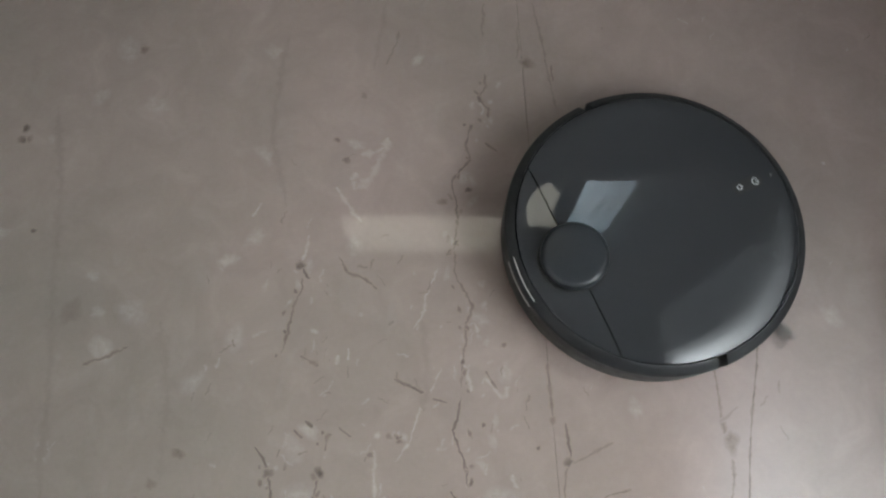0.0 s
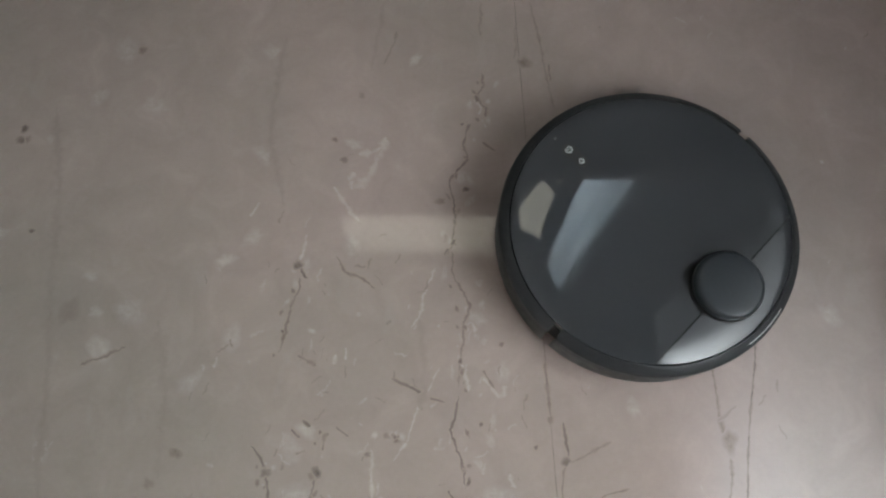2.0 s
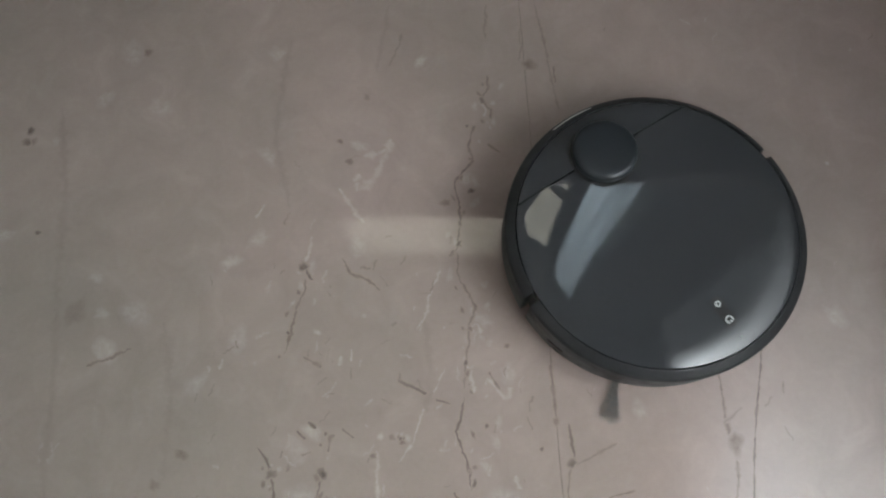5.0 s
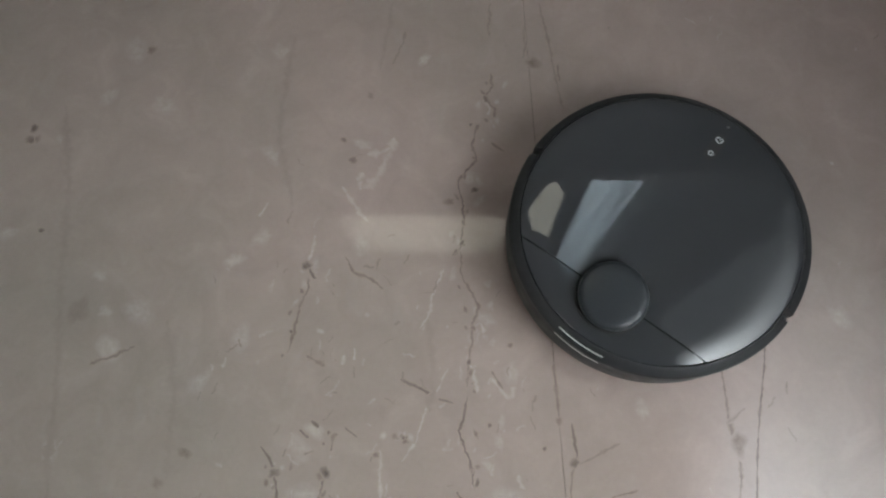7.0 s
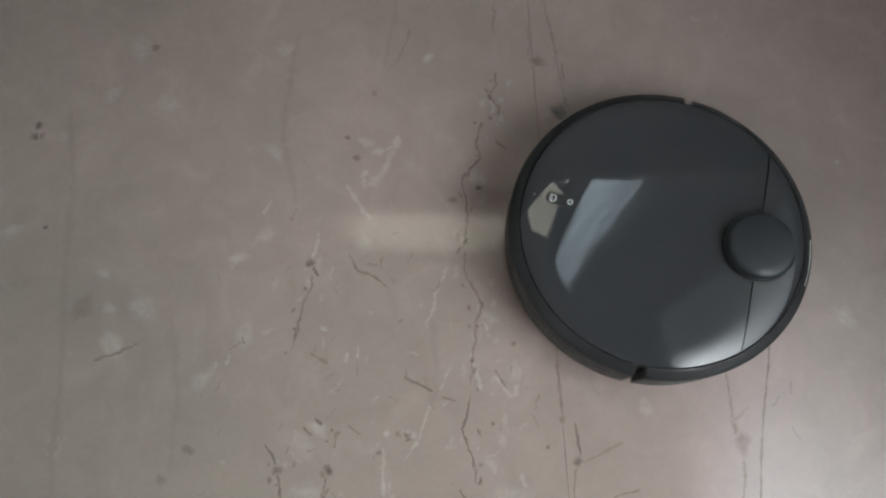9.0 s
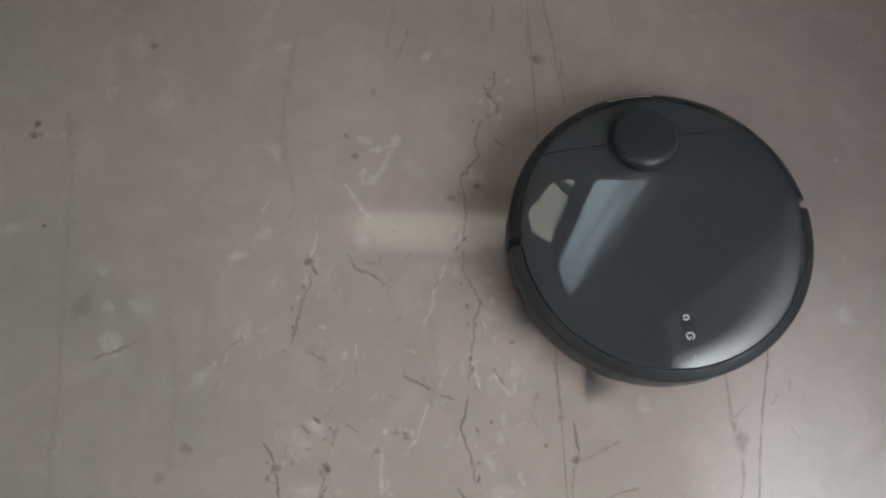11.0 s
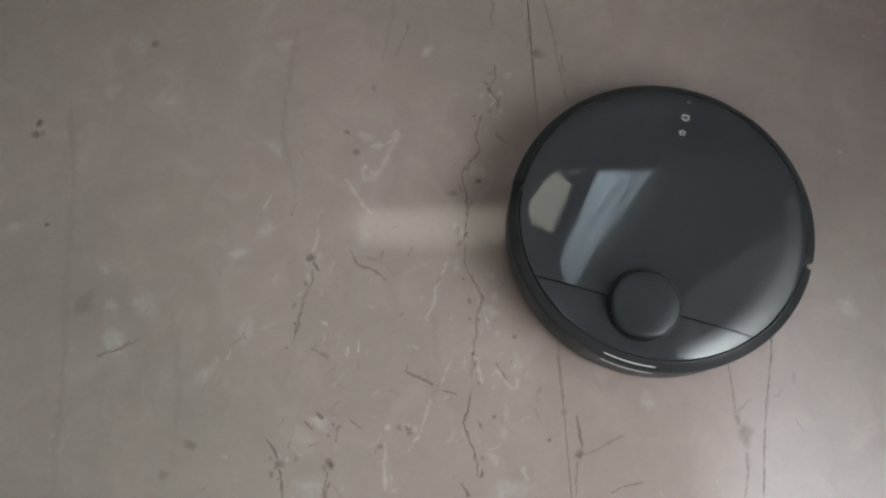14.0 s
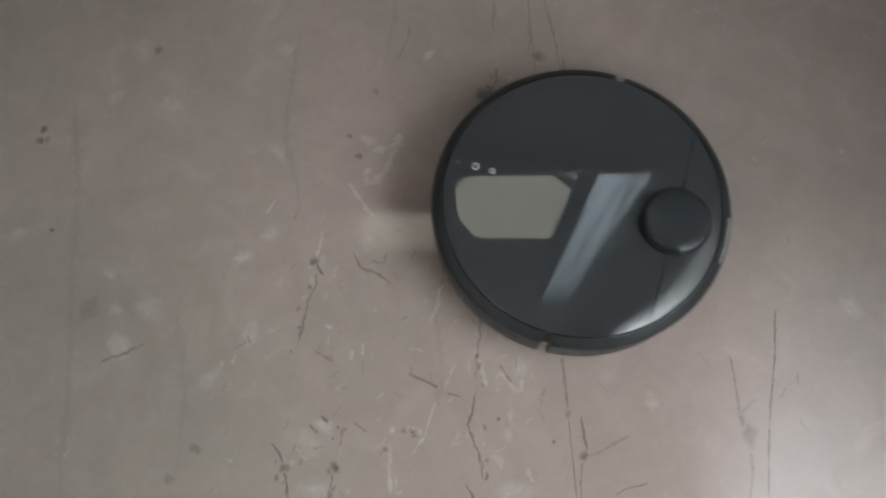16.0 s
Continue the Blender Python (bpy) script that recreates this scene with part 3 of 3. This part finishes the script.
vein([(-0.1947, -0.1649), (-0.1801, -0.1820), (-0.1696, -0.1886), (-0.1657, -0.1674)], 0.0070, PALE_VEIN, W, "pale_vein", rough=0.0020, z=0.00019)
vein([(-0.2162, -0.1488), (-0.2122, -0.1656), (-0.2097, -0.1822)], 0.0060, PALE_VEIN, W, "pale_vein", rough=0.0020, z=0.00019)
vein([(-0.2062, -0.0937), (-0.2009, -0.1111)], 0.0050, PALE_VEIN, W, "pale_vein", rough=0.0012, z=0.00019)
vein([(-0.3246, -0.2475), (-0.3224, -0.2725), (-0.3201, -0.3031)], 0.0040, PALE_VEIN, W, "pale_vein", rough=0.0015, z=0.00019)
vein([(-0.1624, -0.2744), (-0.1614, -0.2866), (-0.1567, -0.3030)], 0.0060, PALE_VEIN, W, "pale_vein", rough=0.0015, z=0.00019)
vein([(-0.3576, -0.1291), (-0.3583, -0.1441)], 0.0050, PALE_VEIN, W, "pale_vein", rough=0.0008, z=0.00019)
vein([(-0.3696, -0.1373), (-0.3717, -0.1496)], 0.0050, PALE_VEIN, W, "pale_vein", rough=0.0008, z=0.00019)
vein([(-0.1959, 0.2091), (-0.1870, 0.1920), (-0.1901, 0.1836)], 0.0050, PALE_VEIN, W, "pale_vein", rough=0.0010, z=0.00019)
vein([(-0.4147, 0.0154), (-0.4162, -0.0072), (-0.4213, -0.0184)], 0.0050, PALE_VEIN, W, "pale_vein", rough=0.0010, z=0.00019)
vein([(-0.4780, 0.0602), (-0.4828, 0.0477), (-0.4881, 0.0399)], 0.0050, PALE_VEIN, W, "pale_vein", rough=0.0010, z=0.00019)
# dark flecks
fleck(-0.4449, -0.2734, 0.0050, DARK_VEIN, W, 1.4, 19)
fleck(-0.3859, -0.2730, 0.0052, DARK_VEIN, W, 1.4, 109)
fleck(-0.3915, -0.2780, 0.0034, BROWN_VEIN, W, 1.4, 136)
fleck(-0.4229, -0.0258, 0.0050, DARK_VEIN, W, 1.4, 5)
fleck(-0.0984, -0.2615, 0.0046, DARK_VEIN, E, 1.4, 46)
fleck(0.0934, -0.2401, 0.0095, BROWN_VEIN, E, 1.4, 87)
fleck(-0.1269, 0.2629, 0.0075, BROWN_VEIN, W, 1.4, 156)
fleck(-0.2106, 0.0767, 0.0036, DARK_VEIN, W, 1.4, 14)
fleck(-0.2428, 0.0602, 0.0050, BROWN_VEIN, W, 1.4, 6)
fleck(-0.1689, -0.1261, 0.0028, BROWN_VEIN, W, 1.4, 5)
fleck(-0.3066, -0.2328, 0.0034, BROWN_VEIN, W, 1.4, 160)
fleck(-0.3277, -0.2538, 0.0030, DARK_VEIN, W, 1.4, 19)
fleck(-0.1954, -0.2199, 0.0024, DARK_VEIN, W, 1.4, 76)
fleck(-0.1146, -0.2155, 0.0040, BROWN_VEIN, W, 1.4, 90)
fleck(-0.1322, -0.2461, 0.0020, DARK_VEIN, W, 1.4, 65)
fleck(-0.3701, 0.1192, 0.0042, DARK_VEIN, W, 1.4, 16)
fleck(-0.3835, 0.1480, 0.0035, BROWN_VEIN, W, 1.4, 144)
fleck(-0.3496, 0.2139, 0.0040, FAINT_VEIN, W, 1.4, 120)
# pale flecks
fleck(-0.3583, 0.1421, 0.0075, PALE_VEIN, W, 1.5, 165, "pale_fleck", z=0.00018)
fleck(-0.2773, 0.2698, 0.0070, PALE_VEIN, W, 1.5, 55, "pale_fleck", z=0.00018)
fleck(-0.4151, -0.2481, 0.0110, SOFT_PALE, W, 1.5, 95, "pale_fleck", z=0.00018)
fleck(-0.3999, -0.2270, 0.0080, PALE_VEIN, W, 1.5, 160, "pale_fleck", z=0.00018)
fleck(-0.4780, 0.1259, 0.0100, SOFT_PALE, W, 1.5, 145, "pale_fleck", z=0.00018)
fleck(-0.4827, 0.0115, 0.0100, SOFT_PALE, W, 1.5, 38, "pale_fleck", z=0.00018)
fleck(-0.3198, -0.2322, 0.0035, PALE_VEIN, W, 1.5, 40, "pale_fleck", z=0.00018)
fleck(-0.4002, -0.1084, 0.0032, PALE_VEIN, W, 1.5, 150, "pale_fleck", z=0.00018)
fleck(0.2329, -0.0920, 0.0100, SOFT_PALE, E, 1.5, 130, "pale_fleck", z=0.00018)
fleck(-0.0146, -0.2007, 0.0080, SOFT_PALE, E, 1.5, 120, "pale_fleck", z=0.00018)
fleck(-0.1823, -0.3020, 0.0140, SOFT_PALE, W, 1.5, 10, "pale_fleck", z=0.00018)
fleck(-0.4084, -0.2990, 0.0140, SOFT_PALE, W, 1.5, 0, "pale_fleck", z=0.00018)
fleck(-0.1696, -0.1587, 0.0100, SOFT_PALE, W, 1.5, 85, "pale_fleck", z=0.00018)
fleck(-0.2156, 0.0934, 0.0090, SOFT_PALE, W, 1.5, 155, "pale_fleck", z=0.00018)
fleck(-0.1979, -0.0936, 0.0080, SOFT_PALE, W, 1.5, 146, "pale_fleck", z=0.00018)
fleck(-0.8038, 0.1671, 0.0052, DARK_VEIN, W, 1.1, 70)
fleck(-0.8046, 0.1503, 0.0055, DARK_VEIN, W, 1.5, 10)
fleck(-0.7970, 0.1511, 0.0048, BROWN_VEIN, W, 1.3, 90)
fleck(-0.7684, 0.0219, 0.0030, DARK_VEIN, W, 1.4, 6)
fleck(-0.5509, -0.2516, 0.0055, BROWN_VEIN, W, 1.4, 150)
fleck(-0.6590, 0.2877, 0.0050, BROWN_VEIN, W, 1.4, 58)
fleck(-0.7034, -0.0827, 0.0120, FAINT_VEIN, W, 1.4, 71)
fleck(-0.5792, -0.2856, 0.0055, FAINT_VEIN, W, 1.4, 137)
vein([(-0.4598, 0.3077), (-0.4657, 0.2360), (-0.4711, 0.1842), (-0.4705, 0.1464), (-0.4556, 0.0975), (-0.4450, 0.0539)], 0.0110, HAZE_VEIN, W, rough=0.0020)
vein([(-0.7679, 0.2021), (-0.7422, 0.0855), (-0.7332, -0.0377), (-0.7163, -0.1649), (-0.7118, -0.2566), (-0.7046, -0.3124)], 0.0120, HAZE_VEIN, W, rough=0.0020)
vein([(-0.3229, 0.3627), (-0.3293, 0.3070), (-0.3386, 0.2531)], 0.0080, HAZE_VEIN, W, rough=0.0020)
vein([(-0.2686, -0.0939), (-0.2611, -0.1491), (-0.2646, -0.2022)], 0.0100, HAZE_VEIN, W, rough=0.0020)
vein([(-0.5904, -0.0951), (-0.5717, -0.1909), (-0.5699, -0.2806)], 0.0120, HAZE_VEIN, W, rough=0.0020)
fleck(-0.6815, 0.2887, 0.0150, SOFT_PALE, W, 1.5, 102, "pale_fleck", z=0.00018)
fleck(-0.7104, 0.2149, 0.0110, SOFT_PALE, W, 1.5, 52, "pale_fleck", z=0.00018)
fleck(-0.6306, 0.2017, 0.0120, SOFT_PALE, W, 1.5, 152, "pale_fleck", z=0.00018)
fleck(-0.5141, -0.0179, 0.0085, PALE_VEIN, W, 1.5, 23, "pale_fleck", z=0.00018)
fleck(-0.6296, -0.0824, 0.0130, SOFT_PALE, W, 1.5, 139, "pale_fleck", z=0.00018)
fleck(-0.6611, -0.1276, 0.0120, PALE_VEIN, W, 1.5, 121, "pale_fleck", z=0.00018)
fleck(-0.6697, -0.0847, 0.0070, SOFT_PALE, W, 1.5, 10, "pale_fleck", z=0.00018)
fleck(-0.6839, -0.0383, 0.0060, SOFT_PALE, W, 1.5, 0, "pale_fleck", z=0.00018)
fleck(-0.5452, -0.1721, 0.0110, SOFT_PALE, W, 1.5, 64, "pale_fleck", z=0.00018)
fleck(-0.4746, 0.2823, 0.0100, SOFT_PALE, W, 1.5, 145, "pale_fleck", z=0.00018)
fleck(-0.7667, 0.1494, 0.0050, SOFT_PALE, W, 1.5, 110, "pale_fleck", z=0.00018)
fleck(-0.8107, 0.0187, 0.0090, SOFT_PALE, W, 1.5, 20, "pale_fleck", z=0.00018)
fleck(-0.4971, -0.1158, 0.0120, SOFT_PALE, W, 1.5, 70, "pale_fleck", z=0.00018)
fleck(-0.3561, 0.0004, 0.0100, SOFT_PALE, W, 1.5, 100, "pale_fleck", z=0.00018)
fleck(-0.7116, -0.2502, 0.0100, SOFT_PALE, W, 1.5, 90, "pale_fleck", z=0.00018)
vein([(-0.5128, -0.1401), (-0.5169, -0.1537)], 0.0060, PALE_VEIN, W, "pale_vein", rough=0.0010)
fleck(0.2563, 0.1122, 0.0026, PALE_VEIN, E, 1.0, 0, "pale_fleck")
# brown strip along the slab joint, darkening a stretch of it
vein([(-0.1171, -0.1457), (-0.1152, -0.1817), (-0.1132, -0.2129)], 0.0032, BROWN_VEIN, E, rough=0.0006)

# chips of dark and pale mineral strewn along the long veins
strewn = random.Random(41)
for x0, y0, x1, y1, count in ((-0.188, 0.239, -0.226, 0.077, 16), (-0.226, 0.077, -0.230, -0.011, 8), (-0.230, -0.011, -0.219, -0.146, 14),
                              (-0.219, -0.146, -0.214, -0.294, 16), (-0.421, -0.021, -0.450, -0.145, 10), (-0.462, -0.242, -0.440, -0.301, 6),
                              (-0.389, -0.220, -0.392, -0.301, 6), (-0.340, -0.220, -0.280, -0.240, 8)):
    for _ in range(count):
        u = strewn.random()
        pale = strewn.random() < 0.5
        off = strewn.gauss(0.010, 0.012) if pale else strewn.gauss(0, 0.005)
        fleck(x0 + (x1 - x0) * u + off, y0 + (y1 - y0) * u, strewn.uniform(0.0012, 0.0050 if pale else 0.0028), SOFT_PALE if pale else (DARK_VEIN if strewn.random() < 0.4 else BROWN_VEIN), W,
              strewn.uniform(1, 2.4), strewn.uniform(40, 140), "pale_fleck" if pale else "fleck", z=0.00020 if pale else 0.00034)
# fine crackle between the veins, densest over the middle of the slab
crackle = random.Random(23)
for _ in range(125):
    x, y = crackle.gauss(-0.30, 0.14), crackle.gauss(-0.17, 0.12)
    if not (-0.85 < x < -0.135 and -0.40 < y < 0.42):
        continue
    way, reach = radians(crackle.gauss(75, 32)), crackle.uniform(0.004, 0.020)
    bend = crackle.uniform(-0.3, 0.3)
    mid = (x + math.cos(way + bend) * reach * 0.5, y + math.sin(way + bend) * reach * 0.5)
    pale = crackle.random() < 0.55
    vein([(x, y), mid, (x + math.cos(way) * reach, y + math.sin(way) * reach)], crackle.uniform(0.0010, 0.0026) * (1.6 if pale else 1), SOFT_PALE if pale else FAINT_VEIN, W,
         "pale_vein" if pale else "vein", z=0.00018 if pale else 0.00014)
for _ in range(34):
    x, y = crackle.uniform(-0.09, 0.40), crackle.uniform(-0.36, 0.40)
    way, reach = radians(crackle.gauss(80, 30)), crackle.uniform(0.006, 0.026)
    pale = crackle.random() < 0.5
    vein([(x, y), (x + math.cos(way) * reach, y + math.sin(way) * reach)], crackle.uniform(0.0010, 0.0024), SOFT_PALE if pale else FAINT_VEIN, E,
         "pale_vein" if pale else "vein", z=0.00018 if pale else 0.00014)


# ---- robot vacuum ----
DECK = 0.0818          # height of the top plate at its middle
DISH = 90.0            # the plate is a very shallow dish: height rises by r * r / DISH
SEAM_X = -0.1074       # the straight seam across the plate, through the turret


def deck_height(r):
    return DECK + r * r / DISH


def arc(cx, cz, r, a0, a1, n):
    return [(cx + r * math.cos(radians(a0 + (a1 - a0) * i / n)), cz + r * math.sin(radians(a0 + (a1 - a0) * i / n))) for i in range(n + 1)]


def robot_vacuum():
    root = new("robot_vacuum")
    tagged(root, "round black robot vacuum cleaner turning on the marble floor", "robot vacuum")

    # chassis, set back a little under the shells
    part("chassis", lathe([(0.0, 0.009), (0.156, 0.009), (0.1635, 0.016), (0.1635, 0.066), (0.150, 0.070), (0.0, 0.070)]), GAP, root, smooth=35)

    # outer shells: rear half and the sprung front bumper, parted by a notch on either side
    side = [(0.1662, 0.012), (0.171, 0.012)] + arc(0.1715, 0.0155, 0.0035, -90, 0, 4) + arc(0.1665, 0.0640, 0.0085, 0, 58, 9)
    shoulder = [(0.1692, 0.0729), (0.1666, 0.0750), (0.1645, 0.0764), (0.1632, 0.0767)]
    part("rear_shell", lathe(side + shoulder + [(0.1630, 0.0690), (0.1662, 0.0640)], 94.0, 266.0, 160), SHELL, root, smooth=40)
    bumper = part("bumper", lathe([(r + 0.0004, z) for r, z in side] + [(0.1692, 0.0725), (0.1668, 0.0746), (0.1646, 0.0760), (0.1633, 0.0762), (0.1633, 0.0690), (0.1662, 0.0640)], -90.2, 90.2, 160), SHELL, root, "satin black front bumper", smooth=40)

    # top plate in two panels with a fine seam; gently dished, its rim rolled over
    crown = deck_height(0.132)
    rim = [(0.132 + 0.0290 * u, crown - 0.0044 * u ** 2.5) for u in (0.12, 0.25, 0.37, 0.48, 0.58, 0.67, 0.75, 0.82, 0.88, 0.94, 1.0)]
    rim += [(0.1616, rim[-1][1] - 0.0003), (0.1622, rim[-1][1] - 0.0011), (0.1626, 0.0740)]
    plate = [(0.0, 0.0685), (0.0, deck_height(0))] + [(r, deck_height(r)) for r in (0.02, 0.04, 0.06, 0.08, 0.10, 0.12, 0.132)] + rim + [(0.1627, 0.0685)]

    def panel(keep_front):
        bm = lathe(plate, steps=200)
        edge = SEAM_X + (0.0007 if keep_front else -0.0007)
        bmesh.ops.bisect_plane(bm, geom=bm.verts[:] + bm.edges[:] + bm.faces[:], plane_co=(edge, 0, 0), plane_no=(-1, 0, 0) if keep_front else (1, 0, 0), clear_outer=True)
        holes = [e for e in bm.edges if e.is_boundary]
        bmesh.ops.holes_fill(bm, edges=holes, sides=0)
        if not keep_front:
            # the rear panel slopes gently away from the seam
            for v in bm.verts:
                if v.co.z > 0.072:
                    v.co.z -= (SEAM_X - v.co.x) * math.tan(radians(1.8))
        return bm

    part("dust_box_lid", panel(True), GLOSS, root, "glossy black top plate reflecting the window", smooth=30)
    part("rear_panel", panel(False), GLOSS, root, smooth=30)

    # laser turret on the seam; a flat near-black ring stands in for its groove's shade
    h = deck_height(0.107)
    turret = part("laser_turret", lathe([(0.0, h - 0.004), (0.0368, h - 0.004), (0.0368, h + 0.0035), (0.0390, h + 0.0040)] + arc(0.0310, 0.0890, 0.0080, 0, 76, 10) + [(0.026, 0.0974), (0.0, 0.0978)], steps=96, centre=(SEAM_X, 0)), TURRET, root, "matt black raised laser turret", smooth=40)
    part("turret_groove_shade", lathe([(0.0360, h - 0.002), (0.0408, h - 0.002), (0.0408, h + 0.00035), (0.0360, h + 0.00035)], steps=96, centre=(SEAM_X, 0)), GAP, root, smooth=40)

    # two touch keys in a dark pill
    def pill(x0, x1, r, z0, z1):
        bm = bmesh.new()
        ring = [(x1 + r * math.cos(radians(a)), r * math.sin(radians(a))) for a in range(-90, 91, 10)] + \
               [(x0 + r * math.cos(radians(a)), r * math.sin(radians(a))) for a in range(90, 271, 10)]
        low = [bm.verts.new((x, y, z0)) for x, y in ring]
        top = [bm.verts.new((x, y, z1)) for x, y in ring]
        for j in range(len(ring)):
            k = (j + 1) % len(ring)
            bm.faces.new((low[j], low[k], top[k], top[j]))
        bm.faces.new(top)
        bm.faces.new(low)
        return bm

    z = deck_height(0.118)
    keys = part("key_plate", pill(0.1068, 0.1294, 0.0072, z - 0.001, z + 0.0004), GAP, root, "dark pill-shaped key plate", smooth=40)

    def ring_icon(x, r, thick, a0, a1):
        return lathe([(r - thick / 2, z + 0.0003), (r + thick / 2, z + 0.0003), (r + thick / 2, z + 0.00075), (r - thick / 2, z + 0.00075)], a0, a1, 48, (x, 0))

    part("power_icon", ring_icon(0.1283, 0.0038, 0.0011, 25, 335), ICON, keys, "white power symbol ring")
    part("power_bar", box((0.1285, -0.0005, z + 0.0003), (0.1316, 0.0005, z + 0.00075)), ICON, keys)
    part("home_icon", lathe([(0.0025, z + 0.0003), (0.0037, z + 0.0003), (0.0037, z + 0.00075), (0.0025, z + 0.00075)], 0, 360, 5, (0.1078, 0)), ICON, keys, "white home symbol")
    part("status_dot", lathe([(0, z), (0.0014, z), (0.0014, crown - 0.0018), (0, crown - 0.0016)], 0, 360, 16, (0.150, 0)), DOT, root)

    # charging contacts: two thin bright strips round the back
    for strip in ([(0.1692, 0.0718), (0.1706, 0.0714), (0.1707, 0.0721), (0.1697, 0.0730)], [(0.1740, 0.0574), (0.1756, 0.0574), (0.1756, 0.0579), (0.1752, 0.0586), (0.1740, 0.0590)]):
        part("charging_contact", lathe(strip, 170.5, 189.5, 360), CONTACT, root, "thin bright metal charging strip")

    # sensor slots in the side
    for a, wide in ((-74, 3.4), (4, 4.5)):
        part("sensor_slot", lathe([(0.1740, 0.0300), (0.1761, 0.0300), (0.1761, 0.0360), (0.1740, 0.0360)], a - wide, a + wide, 360), SENSOR, bumper)

    # running gear
    for y in (-0.115, 0.115):
        bm = bmesh.new()
        bmesh.ops.create_cone(bm, cap_ends=True, segments=40, radius1=0.034, radius2=0.034, depth=0.022, matrix=pose(0, y, 0.034, 90, 0, 0))
        bmesh.ops.bevel(bm, geom=[e for e in bm.edges if len(e.link_faces) == 2 and e.calc_face_angle(0) > 1], offset=0.003, segments=2, affect="EDGES")
        part("drive_wheel", bm, RUBBER, root, smooth=35)
    bm = bmesh.new()
    bmesh.ops.create_cone(bm, cap_ends=True, segments=24, radius1=0.013, radius2=0.013, depth=0.014, matrix=pose(0.125, 0, 0.013, 90, 0, 0))
    part("caster", bm, RUBBER, root, smooth=35)

    # side brush: three arms of bristles on a hub
    brush = part("side_brush", lathe([(0.0, 0.0035), (0.012, 0.0035), (0.013, 0.006), (0.009, 0.012), (0.0, 0.012)], steps=32), MATT, root, smooth=40)
    brush.location = (0.139 * math.cos(radians(-47)), 0.139 * math.sin(radians(-47)), 0)
    rng = random.Random(5)
    for k in range(3):
        bm = bmesh.new()
        for _ in range(36):
            a = radians(120 * k + rng.gauss(0, 2.0))
            spread = radians(rng.gauss(0, 10.5))
            y0 = rng.uniform(-0.0022, 0.0022)
            zz = rng.uniform(0.004, 0.008)
            length = rng.uniform(0.070, 0.085)
            prev = None
            for i in range(5):
                u = i / 4
                x = 0.010 + (length - 0.010) * u
                y = y0 + math.tan(spread) * (length - 0.03) * u * u * 0.9
                zi = zz * (1 - u) + 0.0012 * u + rng.uniform(0, 0.001)
                w = 0.00030
                px, py = x * math.cos(a) - y * math.sin(a), x * math.sin(a) + y * math.cos(a)
                nx, ny = -math.sin(a) * w, math.cos(a) * w
                cur = [bm.verts.new((px + nx, py + ny, zi)), bm.verts.new((px - nx, py - ny, zi)), bm.verts.new((px, py, zi + 2 * w))]
                if prev:
                    for j in range(3):
                        bm.faces.new((prev[j], prev[(j + 1) % 3], cur[(j + 1) % 3], cur[j]))
                prev = cur
        part("bristle_tuft", bm, BRISTLE, brush, "dark grey splayed bristle tuft")
    return root, brush


robot, side_brush = robot_vacuum()


# ---- what moves ----
def motions():
    # the vacuum turns on the spot, slows, stops and then drives off
    turns = [(0, 0.0050, 0.0036, 22.9), (0.5, 0.0036, 0.0027, 50.9), (1.0, 0.0020, 0.0027, 78.8), (1.5, 0.0013, 0.0027, 106.8),
             (2.0, 0.0009, 0.0020, 134.7), (2.5, 0.0004, 0.0013, 162.5), (3.0, 0.0, 0.0005, 190.4), (3.5, 0.0, 0.0, 218.3),
             (4.2, 0.0010, -0.0020, 257.3), (5.0, 0.0018, -0.0014, 301.7), (5.7, 0.0023, -0.0005, 340.6), (6.3, 0.0032, 0.0010, 373.9),
             (7.0, 0.0026, 0.0027, 413.6), (7.5, 0.0012, 0.0020, 441.6), (8.0, -0.0008, 0.0007, 469.5), (8.5, -0.0018, -0.0002, 497.5),
             (9.0, -0.0028, -0.0011, 525.5), (9.8, -0.0020, -0.0028, 570.7), (10.6, -0.0009, -0.0042, 615.9), (11.5, 0.0, -0.0046, 666.6),
             (11.8, 0.0, -0.0044, 684.6), (12.2, 0.0, -0.0042, 704.2), (12.5, 0.0, -0.0040, 715.2), (12.8, -0.0002, -0.0034, 723.6),
             (13.0, -0.0005, -0.0028, 726.8), (13.2, -0.0008, -0.0022, 734.0), (13.5, -0.0011, -0.0015, 755.7), (13.8, -0.0018, -0.0015, 778.0),
             (14.2, -0.0029, -0.0016, 808.9), (14.5, -0.0037, -0.0018, 832.0), (14.8, -0.0046, -0.0028, 855.0), (15.0, -0.0052, -0.0035, 868.0),
             (15.2, -0.0055, -0.0040, 876.0), (15.5, -0.0059, -0.0043, 881.2), (15.7, -0.0270, 0.0027, 881.8), (15.9, -0.0713, 0.0176, 881.9), (16.0, -0.0961, 0.0255, 881.9)]
    walk(robot, [(t, pose(x, y, 0.0005, 0, -0.22, a)) for t, x, y, a in turns])
    hub = side_brush.location.copy()
    rows = []

    def lead(t):
        """How far the brush runs ahead of its steady turning: it slips a little during the first seconds."""
        u = min(1.0, max(0.0, (t - 0.6) / 2.6))
        return 40.0 - 46.0 * u * u * (3 - 2 * u)

    for k in range(121):
        t = min(16.0, k * 4 / 30)
        rows.append((t, pose(hub.x, hub.y, 0, 0, 0, -47 - 391.5 * (t - 3.8) + lead(t))))
    walk(side_brush, rows)


motions()
